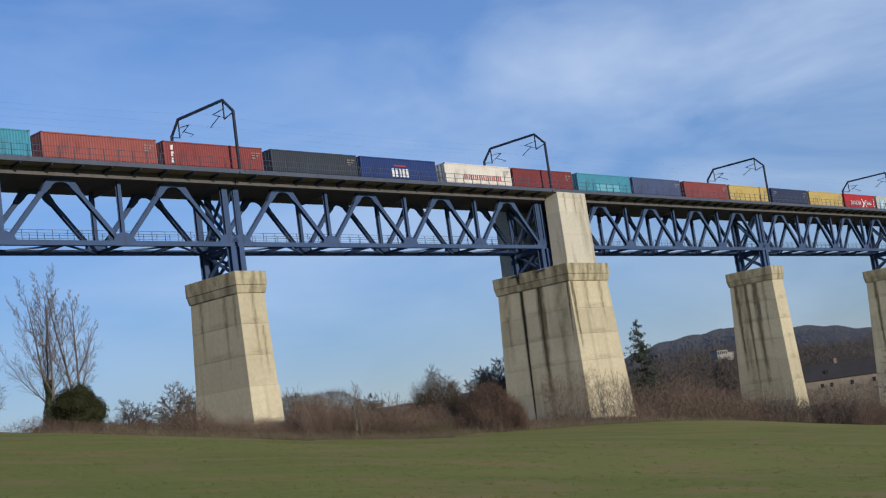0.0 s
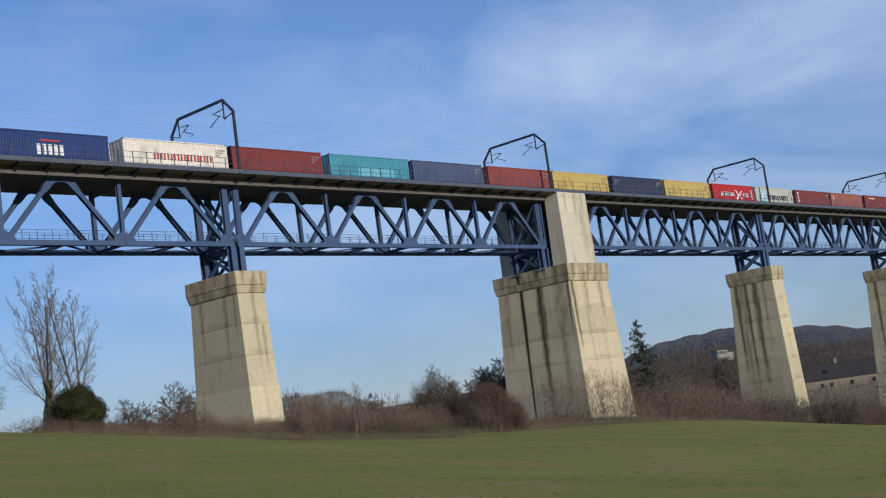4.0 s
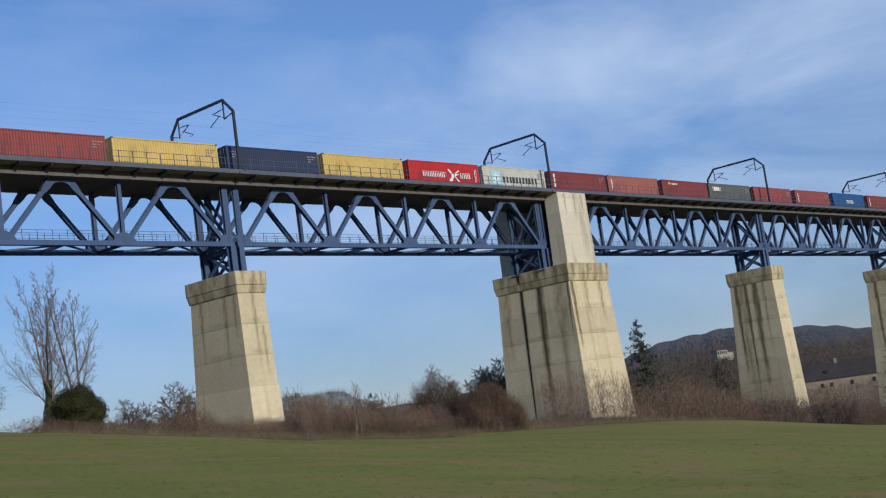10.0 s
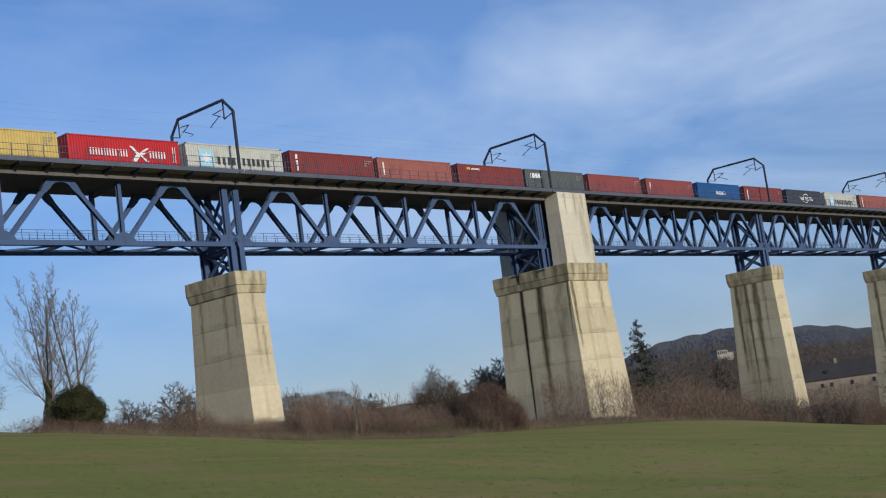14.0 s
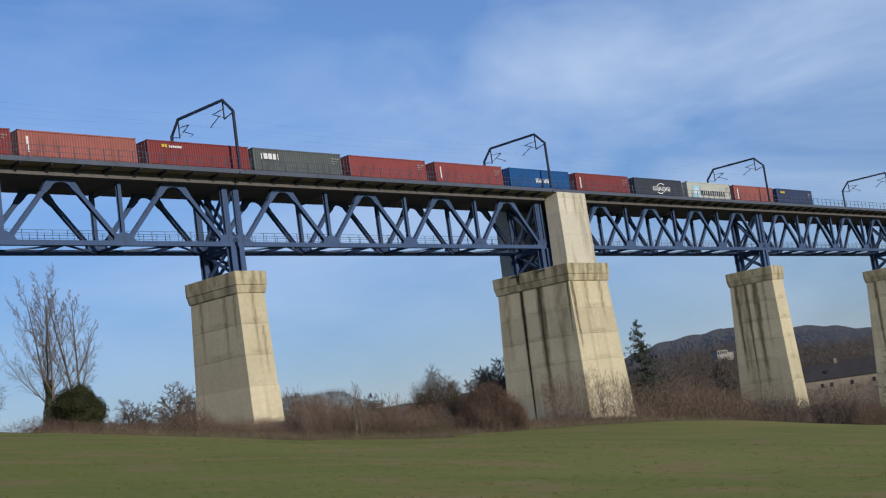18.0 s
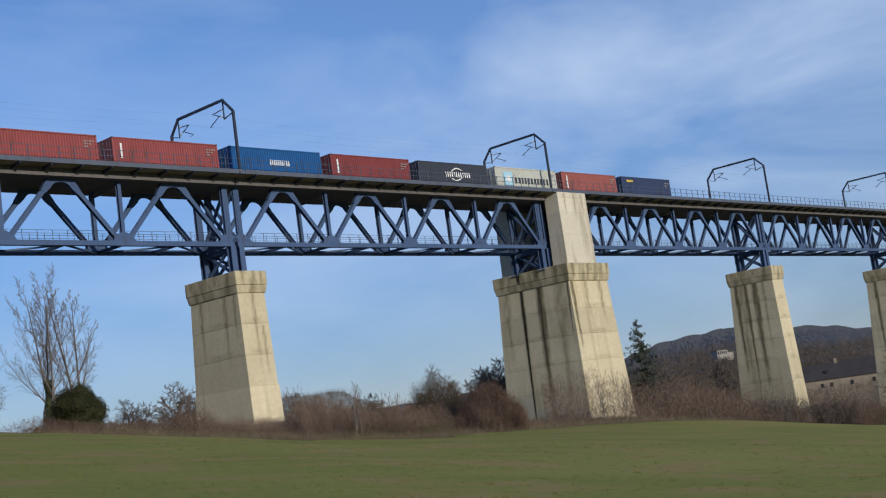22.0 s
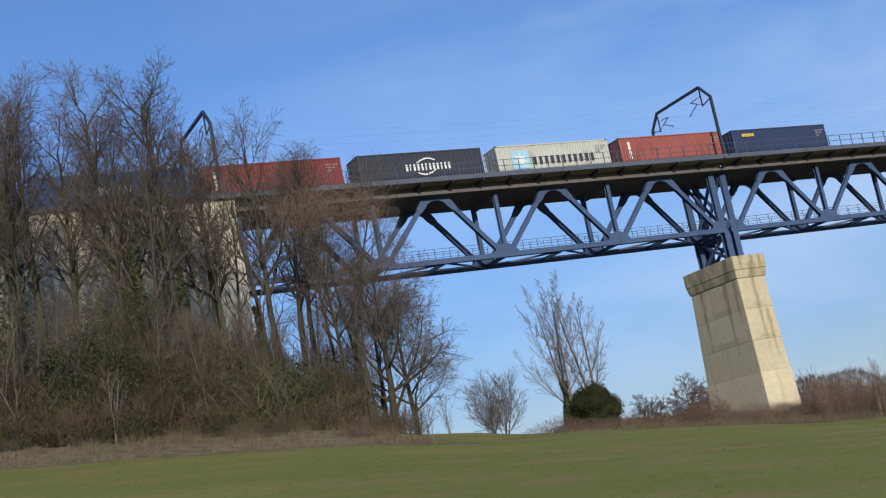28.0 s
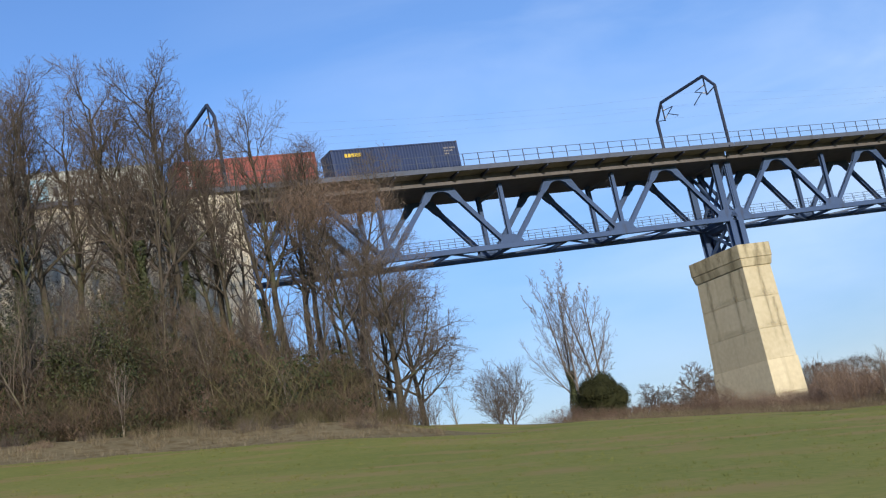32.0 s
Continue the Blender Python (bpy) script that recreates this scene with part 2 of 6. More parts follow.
M_REDTHORN = surface("red_thorn_twigs", (0.092, 0.060, 0.046, 1), (0.150, 0.100, 0.076, 1), rough=0.95, big=0.3, fine=2, bump=0.0, per_island=0.3, spec=0.1)
M_TWIG_OLIVE = surface("olive_twigs", (0.085, 0.078, 0.04, 1), (0.14, 0.125, 0.07, 1), rough=0.95, big=0.3, fine=2, bump=0.0, per_object=0.25, spec=0.1)
M_DEADLEAF = surface("dead_leaves", (0.092, 0.058, 0.042, 1), (0.165, 0.110, 0.080, 1), rough=0.95, big=0.5, fine=3, bump=0.0, per_island=0.4, spec=0.1)
M_POLEBARK = surface("olive_pole_bark", (0.105, 0.094, 0.062, 1), (0.18, 0.162, 0.112, 1), rough=0.9, big=0.6, fine=5, bump=0.2, per_object=0.2, spec=0.1)
M_POPLAR = surface("pale_poplar_bark", (0.135, 0.114, 0.100, 1), (0.20, 0.172, 0.152, 1), rough=0.9, big=0.6, fine=5, bump=0.2, per_object=0.1, spec=0.1)
M_BIRCH = surface("pale_sapling_bark", (0.22, 0.195, 0.155, 1), (0.33, 0.295, 0.245, 1), rough=0.9, big=0.6, fine=5, bump=0.2, per_object=0.1, spec=0.1)
M_IVY = surface("ivy_leaves", (0.022, 0.030, 0.012, 1), (0.060, 0.068, 0.026, 1), rough=0.6, big=0.6, fine=4, bump=0.0, per_island=0.5, spec=0.3)
M_HOLLY = surface("evergreen_leaves", (0.028, 0.032, 0.015, 1), (0.055, 0.057, 0.026, 1), rough=0.9, big=0.5, fine=3, bump=0.0, per_island=0.3, spec=0.08)
M_FIR = surface("fir_needles", (0.036, 0.046, 0.034, 1), (0.070, 0.080, 0.060, 1), rough=0.8, big=0.5, fine=4, bump=0.0, per_island=0.4, spec=0.2)
# bare wood seen far off: the air's blue haze is mixed into the colour
M_FARWOOD_HAZED = surface("haze_tinted_far_wood", (0.092, 0.101, 0.120, 1), (0.118, 0.125, 0.142, 1), rough=1.0, big=0.012, fine=0.06, bump=0.0, per_island=0.07, spec=0.0)
M_BANK = surface("rough_dry_grass", (0.175, 0.142, 0.08, 1), (0.285, 0.23, 0.135, 1), rough=1.0, big=0.5, fine=4, bump=0.8, bump_scale=7, third=(0.16, 0.12, 0.062, 1), spec=0.05)
M_SLATE = surface("slate_roof", (0.035, 0.033, 0.036, 1), (0.06, 0.055, 0.055, 1), rough=0.8, big=0.3, fine=3, bump=0.2)
M_STONE = surface("rubble_stone", (0.19, 0.16, 0.13, 1), (0.29, 0.25, 0.20, 1), rough=0.9, big=0.8, fine=3, bump=0.4, bump_scale=4)
M_RENDER = surface("cream_render", (0.30, 0.285, 0.25, 1), (0.37, 0.35, 0.31, 1), rough=0.9, bump=0.05)
M_PANE = surface("window_glass", (0.02, 0.022, 0.025, 1), (0.03, 0.032, 0.035, 1), rough=0.08, bump=0.0, spec=0.6)
M_SOIL = surface("leaf_litter", (0.11, 0.075, 0.05, 1), (0.20, 0.15, 0.10, 1), rough=1.0, big=0.4, fine=3, bump=0.7, bump_scale=8, third=(0.10, 0.10, 0.045, 1), spec=0.05)


# ---- geometry helpers ----
class Buf:
    """Collects corners and faces of one mesh."""

    def __init__(self):
        self.v, self.f = [], []

    def add(self, verts, faces):
        k = len(self.v)
        self.v.extend(tuple(p) for p in verts)
        self.f.extend(tuple(k + i for i in q) for q in faces)
        return self

    def box(self, x0, x1, y0, y1, z0, z1):
        return self.add([(x0, y0, z0), (x1, y0, z0), (x1, y1, z0), (x0, y1, z0), (x0, y0, z1), (x1, y0, z1), (x1, y1, z1), (x0, y1, z1)],
                        [(0, 3, 2, 1), (4, 5, 6, 7), (0, 1, 5, 4), (1, 2, 6, 5), (2, 3, 7, 6), (3, 0, 4, 7)])

    def prism(self, outline, p, q, side, up):
        """Sweeps a closed outline of (side, up) pairs straight from p to q, with caps."""
        n = len(outline)
        vs = [Vector(e) + side * a + up * b for e in (p, q) for a, b in outline]
        fs = [(i, (i + 1) % n, n + (i + 1) % n, n + i) for i in range(n)]
        return self.add(vs, fs + [tuple(range(n - 1, -1, -1)), tuple(range(n, 2 * n))])

    def beam(self, p, q, w, h, hint=(0, 1, 0), web=0.0):
        """A rolled section from p to q: w wide along the hint, h deep. web > 0 makes an H whose flanges stand at the two ends of w."""
        p, q = Vector(p), Vector(q)
        d = (q - p).normalized()
        side = (Vector(hint) - d * d.dot(Vector(hint))).normalized()
        up = d.cross(side)
        a, b = w / 2, h / 2
        if web:
            t = web
            o = [(-a, -b), (-a + t, -b), (-a + t, -t / 2), (a - t, -t / 2), (a - t, -b), (a, -b), (a, b), (a - t, b), (a - t, t / 2), (-a + t, t / 2), (-a + t, b), (-a, b)]
        else:
            c = min(a, b) * 0.12
            o = [(-a + c, -b), (a - c, -b), (a, -b + c), (a, b - c), (a - c, b), (-a + c, b), (-a, b - c), (-a, -b + c)]
        return self.prism(o, p, q, side, up)

    def tube(self, pts, radii, n=6):
        k = len(self.v)
        m = len(pts)
        for i, p in enumerate(pts):
            d = (pts[min(i + 1, m - 1)] - pts[max(i - 1, 0)])
            d = d.normalized() if d.length > 1e-9 else Vector((0, 0, 1))
            s = d.cross(Vector((0, 0, 1)) if abs(d.z) < 0.9 else Vector((1, 0, 0))).normalized()
            u = d.cross(s)
            for j in range(n):
                a = 2 * math.pi * j / n
                self.v.append(tuple(p + (s * math.cos(a) + u * math.sin(a)) * radii[i]))
        for i in range(m - 1):
            for j in range(n):
                j2 = (j + 1) % n
                self.f.append((k + i * n + j, k + i * n + j2, k + (i + 1) * n + j2, k + (i + 1) * n + j))
        self.f.append(tuple(k + j for j in range(n - 1, -1, -1)))
        self.f.append(tuple(k + (m - 1) * n + j for j in range(n)))
        return self

    def mesh(self, name, material, smooth=False, lean=False):
        me = bpy.data.meshes.new(name)
        vs = [(x, y, z + SLOPE * x) for x, y, z in self.v] if lean else self.v
        me.from_pydata(vs, [], self.f)
        me.materials.append(material)
        if smooth:
            me.polygons.foreach_set("use_smooth", [True] * len(me.polygons))
        me.update()
        return me


def stain_strip(t, corners, material, label="dark damp streak"):
    """A thin stain laid on a wall: corners top left, top right, bottom right, bottom left."""
    me = Buf().add(corners, [(0, 1, 2, 3)]).mesh("damp_streak", material)
    uv = me.uv_layers.new(name="across")
    for i, c in enumerate(((0, 0), (1, 0), (1, 1), (0, 1))):
        uv.data[i].uv = c
    ob = part("damp_streak", me, t, label)
    return ob


def rounded(me, width=0.04):
    """Takes the sharp edges off a mesh."""
    bm = bmesh.new()
    bm.from_mesh(me)
    bmesh.ops.remove_doubles(bm, verts=bm.verts, dist=0.0005)
    bmesh.ops.recalc_face_normals(bm, faces=bm.faces)
    bmesh.ops.bevel(bm, geom=[e for e in bm.edges if len(e.link_faces) == 2 and e.calc_face_angle(0) > 0.5], offset=width, segments=1, affect="EDGES")
    bm.to_mesh(me)
    bm.free()
    return me


def part(name, me, parent, label="", at=None):
    ob = new(name, me)
    ob.parent = parent
    if at is not None:
        ob.matrix_basis = at
    return tagged(ob, label)


def thing(name, at, label, category, group="", kind=""):
    ob = new(name)
    ob.matrix_basis = at
    ob.empty_display_size = 0.3
    return tagged(ob, label, category, group, kind)


def tilted(x, y, z):
    """A pose on the climbing line; x metres along it."""
    return pose(x, y, z + SLOPE * x)


# ---- ground ----
def ease(a, b, x):
    t = min(1.0, max(0.0, (x - a) / (b - a)))
    return t * t * (3 - 2 * t)


def soft_cap(u, top, k=25.0):
    """u, bent over smoothly before it passes top."""
    return top - k * math.log1p(math.exp(min(60.0, (top - u) / k))) if (top - u) / k < 60 else u


def ridge(az):
    """How far the wooded skyline stands over the eye's level, in degrees, by direction."""
    return 0.95 + 0.75 * ease(36, 41, az) + 0.15 * ease(44, 54, az) + 0.55 * ease(54, 58.5, az) - 0.62 * ease(60, 66.5, az) + 0.04 * math.sin(az * 1.7) + 0.025 * math.sin(az * 5.1 + 1)


def ground(x, y):
    u, v = x - EYE.x, y - EYE.y
    uu = soft_cap(u, 250.0)
    uu = -soft_cap(-uu, 160.0)
    vv = soft_cap(v, 92.0, 6.0)
    vv = -soft_cap(-vv, 120.0)
    z = -22.9 - 0.085 * uu + 0.12 * vv
    z -= 0.02 * max(0.0, min(y - 10, 200))
    d = math.hypot(u, v)
    z += 0.9 * math.exp(-((x - 44) / 22) ** 2 - ((y + 24) / 14) ** 2)
    z += min(1.0, d / 30) * (0.14 * noise.noise((x / 11, y / 11, 0)) + 0.35 * noise.noise((x / 37, y / 37, 3)))
    az = math.degrees(math.atan2(u, v))
    z -= 0.68 * math.exp(-((az - 44) / 8) ** 2) * ease(50, 105, d) * (1 - ease(230, 400, d))
    z += 0.28 * math.exp(-((az - 26.6) / 1.7) ** 2) * ease(78, 92, d) * (1 - ease(108, 130, d))
    if 40 < d < 400:
        z += (1 - ease(19.5, 28.5, az)) * ease(-60, -40, az) * (0.45 * ease(40, 63, d) + 0.85 * ease(63, 71, d))
    if d > 230:
        far = EYE.z + max(1350, min(d, 2500)) * math.tan(radians(ridge(az))) - 6
        k = ease(230 - 50 * ease(46, 52, az), 1350 - 250 * ease(46, 52, az), d)
        z = z * (1 - k) + k * far + k * 1.6 * noise.noise((x / 140, y / 140, 5))
    return z


def on_ground(x, y, dz=0.0):
    return Vector((x, y, ground(x, y) + dz))


def build_ground():
    azs = sorted(set([a * 0.5 for a in range(-30, 161)] + [a * 4.0 for a in range(20, 83)]))
    rs = [0.0] + [1.5 * 1.052 ** i for i in range(152)]
    rs = sorted(rs + [55 + 0.7 * i for i in range(36)])
    vs, fs = [], []
    n = len(azs)
    for r in rs:
        for a in azs:
            x, y = EYE.x + r * math.sin(radians(a)), EYE.y + r * math.cos(radians(a))
            vs.append((x, y, ground(x, y)))
    for i in range(len(rs) - 1):
        for j in range(n):
            k = (j + 1) % n
            fs.append((i * n + j, (i + 1) * n + j, (i + 1) * n + k, i * n + k))
    me = bpy.data.meshes.new("ground")
    me.from_pydata(vs, [], fs)
    # beyond 600 m the ground takes the far wood's haze-tinted colour
    for m in (M_GRASS, M_SOIL, M_FARWOOD_HAZED, M_BANK):
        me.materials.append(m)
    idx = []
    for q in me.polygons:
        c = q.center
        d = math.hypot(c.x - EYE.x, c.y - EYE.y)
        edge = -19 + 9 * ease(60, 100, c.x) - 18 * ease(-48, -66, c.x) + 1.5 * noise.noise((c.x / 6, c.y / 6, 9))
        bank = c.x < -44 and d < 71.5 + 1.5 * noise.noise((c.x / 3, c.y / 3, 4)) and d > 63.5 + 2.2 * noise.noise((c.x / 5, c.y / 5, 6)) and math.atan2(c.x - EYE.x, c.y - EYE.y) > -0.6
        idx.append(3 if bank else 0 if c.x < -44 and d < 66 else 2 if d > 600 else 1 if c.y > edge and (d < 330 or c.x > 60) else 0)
    me.polygons.foreach_set("material_index", idx)
    me.polygons.foreach_set("use_smooth", [True] * len(me.polygons))
    me.update()
    tagged(new("ground", me), "sloping winter meadow with leaf litter under the bushes", "ground", kind="structure")


build_ground()


# ---- viaduct ----
PEAK, WIDE = 5.62, 4.42            # height of the truss points over the bottom chord, and distance between the two trusses
NEAR_EDGE, FAR_EDGE = -2.8, 7.2    # the two edges of the deck
SPAN = 49.45
NODES = [0.73, 12.73, 24.73, 36.73, 48.72]
PEAKS = [6.73, 18.73, 30.73, 42.73]


def arch_gusset(x, y):
    """The plate under the top chord where two diagonals meet, with its curved cut-out."""
    b = Buf()
    # strips between the outer line and the arch keep the faces simple
    out = [(2.0, -0.95), (1.72, -0.5), (1.42, -0.06), (1.3, 0.16), (0.45, 0.16), (-0.45, 0.16), (-1.3, 0.16), (-1.42, -0.06), (-1.72, -0.5), (-2.0, -0.95)]
    inn = [(1.6, -1.22)] + [(1.12 * math.cos(a), -1.0 + 0.86 * math.sin(a)) for a in [radians(t) for t in (18, 40, 60, 78, 102, 120, 140, 162)]] + [(-1.6, -1.22)]
    vs = []
    for yy in (y - 0.21, y + 0.21):
        vs += [(x + a, yy, PEAK + c) for a, c in out] + [(x + a, yy, PEAK + c) for a, c in inn]
    n = len(out)
    fs = []
    for i in range(n - 1):
        fs.append((i, i + 1, n + i + 1, n + i))
        fs.append((2 * n + i, 3 * n + i, 3 * n + i + 1, 2 * n + i + 1))
        fs.append((i, 2 * n + i, 2 * n + i + 1, i + 1))
        fs.append((n + i, n + i + 1, 3 * n + i + 1, 3 * n + i))
    fs += [(0, n, 3 * n, 2 * n), (n - 1, 3 * n - 1, 4 * n - 1, 2 * n - 1)]
    return b.add(vs, fs)


def foot_gusset(x, y):
    """The fan-shaped plate where the web members meet the bottom chord."""
    b = Buf()
    o = [(-1.25, 0.2), (1.25, 0.2), (1.0, 0.62), (0.32, 1.0), (-0.32, 1.0), (-1.0, 0.62)]
    for yy in (y - 0.235, y + 0.215):
        b.prism([(p, q) for p, q in o], (x, yy, 0), (x, yy + 0.02, 0), Vector((1, 0, 0)), Vector((0, 0, 1)))
    return b


POST = Buf().beam((0, 0, 0), (0, 0, 1.12), 0.055, 0.07).mesh("railing_post", M_RAIL)
SLIM = Buf().beam((0, 0, 0), (0, 0, 1.1), 0.04, 0.04).mesh("walkway_post", M_RAIL)


def bracket_mesh(side):
    """A tapered steel bracket under the cantilever; side -1 near, +1 far."""
    b = Buf()
    y0, y1 = (-1.19, NEAR_EDGE + 0.06) if side < 0 else (WIDE + 1.19, FAR_EDGE - 0.06)
    b.add([(-0.06, y0, 6.1), (-0.06, y0, 6.455), (-0.06, y1, 6.455), (-0.06, y1, 6.3), (0.06, y0, 6.1), (0.06, y0, 6.455), (0.06, y1, 6.455), (0.06, y1, 6.3)],
          [(0, 1, 2, 3), (7, 6, 5, 4), (0, 4, 5, 1), (1, 5, 6, 2), (2, 6, 7, 3), (3, 7, 4, 0)])
    return b.mesh("bracket", M_DARK)


def truss_span():
    """One span of the two blue trusses, 49.4 m long, from pier to pier."""
    t = thing("truss_span", tilted(0, 0, 0), "blue-grey painted steel truss span resting on concrete piers", "truss bridge span", "spans of the viaduct")
    for y in (0.0, WIDE):
        part("bottom_chord", Buf().beam((0.15, y, 0), (SPAN - 0.15, y, 0), 0.46, 0.46, web=0.05).mesh("bottom_chord", M_STEEL, lean=True), t)
        for i, pk in enumerate(PEAKS):
            for nd in (NODES[i], NODES[i + 1]):
                s = 1 if nd < pk else -1
                b = Buf().beam((nd + s * 0.55, y, 0.32), (pk - s * 1.42, y, PEAK - 0.62), 0.40, 0.40, web=0.06)
                part("diagonal", b.mesh("diagonal", M_STEEL, lean=True), t)
            part("arch_gusset", arch_gusset(pk, y).mesh("arch_gusset", M_STEEL, lean=True), t)
        for i, nd in enumerate(NODES):
            w = 0.36 if 0 < i < 4 else 0.5
            part("vertical", Buf().beam((nd, y, 0.2), (nd, y, 5.75), 0.40, w, web=0.06).mesh("vertical", M_STEEL, lean=True), t)
            part("foot_gusset", foot_gusset(nd, y).mesh("foot_gusset", M_STEEL, lean=True), t)
    for i in range(9):
        x = 0.73 + 6.0 * i
        part("floor_beam", Buf().beam((x, 0.23, -0.05), (x, WIDE - 0.23, -0.05), 0.2, 0.3, hint=(1, 0, 0)).mesh("floor_beam", M_STEEL, lean=True), t)
        if i < 8:
            a, c = (0.3, WIDE - 0.3) if i % 2 else (WIDE - 0.3, 0.3)
            part("wind_brace", Buf().beam((x + 0.15, a, -0.12), (x + 5.85, c, -0.12), 0.16, 0.16, hint=(0, 0, 1)).mesh("wind_brace", M_STEEL, lean=True), t)
    for x in NODES[1:4]:
        part("sway_brace", Buf().beam((x, 0.2, 5.3), (x, WIDE - 0.2, 5.3), 0.2, 0.3, hint=(1, 0, 0)).mesh("sway_brace", M_GIRDER, lean=True), t)
    b = Buf()
    b.box(0.2, SPAN - 0.2, 1.5, 2.9, 0.36, 0.42)
    part("walkway", b.mesh("walkway", M_RAIL, lean=True), t, "inspection walkway between the trusses")
    for y in (1.52, 2.88):
        for h in (0.5, 1.0, 1.5):
            part("walkway_rail", Buf().beam((0.2, y, h), (SPAN - 0.2, y, h), 0.035, 0.035).mesh("walkway_rail", M_RAIL, lean=True), t)
        for i in range(33):
            x = 0.5 + 1.5 * i
            part("walkway_post", SLIM, t, at=tilted(x, y, 0.42))
    return t


NEAR_BRACKET, FAR_BRACKET = bracket_mesh(-1), bracket_mesh(1)


def deck_length(x0, length):
    """A length of concrete deck with its fascia, brackets and railings."""
    t = thing("deck_section", tilted(x0, 0, 0), "concrete railway deck section with grey fascia and slim railing", "bridge deck", "deck of the viaduct")
    for y0, y1 in ((NEAR_EDGE + 0.05, -1.1), (WIDE + 1.1, FAR_EDGE - 0.05)):
        part("cantilever_slab", Buf().box(0.02, length - 0.02, y0, y1, 6.46, 6.74).mesh("cantilever_slab", M_SLAB, lean=True), t, "tan concrete cantilever slab")
    for y in (-1.15, WIDE + 1.15):
        part("trough_girder", Buf().beam((0.02, y, 6.1), (length - 0.02, y, 6.1), 0.09, 0.7).mesh("trough_girder", M_GIRDER, lean=True), t, "grey steel girder under the slab")
    part("soffit_plate", Buf().box(0.02, length - 0.02, -1.1, WIDE + 1.1, 5.78, 5.84).mesh("soffit_plate", M_GIRDER, lean=True), t, "dark underside of the steel trough")
    for y in (NEAR_EDGE, FAR_EDGE):
        part("fascia", Buf().beam((0.01, y, 6.68), (length - 0.01, y, 6.68), 0.09, 0.42).mesh("fascia", M_FASCIA, lean=True), t, "grey steel fascia")
        for h in (0.55, 1.1):
            part("handrail", Buf().beam((0, y, 6.86 + h), (length, y, 6.86 + h), 0.04, 0.04).mesh("handrail", M_RAIL, lean=True), t)
        for i in range(int(length / 1.5)):
            part("railing_post", POST, t, at=tilted(0.75 + 1.5 * i, y, 6.86))
        for i in range(int(length / 3.0)):
            part("bracket", NEAR_BRACKET if y < 0 else FAR_BRACKET, t, at=tilted(1.5 + 3.0 * i, 0, 0))
    part("ballast", Buf().box(0.02, length - 0.02, -1.09, WIDE + 1.09, 5.845, 6.0).mesh("ballast", M_BALLAST, lean=True), t)
    return t


def pier_shaft(t, cx, hx0, hx1, y0a, y1a, y0b, y1b, ztop, zbot, lifts, plinth=-99.0):
    """Tapered concrete lifts, one on the other, from ztop down to zbot."""
    zs = [ztop] + [z for z in lifts if z > zbot + 1] + [zbot]
    for z0, z1 in zip(zs, zs[1:]):
        lower = z0 < plinth

        def at(z):
            k = (ztop - z) / (ztop - (-17.0))
            e = 0.07 if lower else 0.0
            return hx0 + (hx1 - hx0) * k + e, y0a + (y0b - y0a) * k - e, y1a + (y1b - y1a) * k + e
        vs = []
        for z in (z1 + 0.014, z0):
            h, a, c = at(z)
            vs += [(-h, a, z), (h, a, z), (h, c, z), (-h, c, z)]
        b = Buf().add(vs, [(0, 3, 2, 1), (4, 5, 6, 7), (0, 1, 5, 4), (1, 2, 6, 5), (2, 3, 7, 6), (3, 0, 4, 7)])
        if ztop > z0 > zbot + 4 and not lower:
            tall = 0.7
            (h0, a0, c0), (h1, a1, c1) = at(z0), at(z0 + tall)
            stain_strip(t, [(-h0, a0 - 0.012, z0 + 0.02), (h0, a0 - 0.012, z0 + 0.02), (h1, a1 - 0.012, z0 + tall), (-h1, a1 - 0.012, z0 + tall)], M_BAND, "damp band over a joint")
            stain_strip(t, [(-h0 - 0.012, c0, z0 + 0.02), (-h0 - 0.012, a0, z0 + 0.02), (-h1 - 0.012, a1, z0 + tall), (-h1 - 0.012, c1, z0 + tall)], M_BAND, "damp band over a joint")
        part("concrete_lift", rounded(b.mesh("concrete_lift", M_CONC), 0.018), t)
    h, a, c = at(zs[-2])
    core = Buf().box(-hx0 + 0.1, hx0 - 0.1, y0a + 0.1, y1a - 0.1, zbot, ztop)
    part("core", core.mesh("core", M_CONC), t)


def cap(t, h, y0, y1, ztop, zbot):
    """The projecting pier head: a straight upper band over a sloping lower one."""
    b = Buf()
    for (za, ha, ya, yb), (zc, hc, yc, yd) in (((ztop - 1.35, h, y0, y1), (ztop, h, y0, y1)), ((zbot, h - 0.17, y0 + 0.17, y1 - 0.17), (ztop - 1.37, h - 0.03, y0 + 0.03, y1 - 0.03))):
        vs = [(-ha, ya, za), (ha, ya, za), (ha, yb, za), (-ha, yb, za), (-hc, yc, zc), (hc, yc, zc), (hc, yd, zc), (-hc, yd, zc)]
        b.add(vs, [(0, 3, 2, 1), (4, 5, 6, 7), (0, 1, 5, 4), (1, 2, 6, 5), (2, 3, 7, 6), (3, 0, 4, 7)])
    part("pier_head", rounded(b.mesh("pier_head", M_CAP), 0.05), t, "stained projecting concrete pier head")


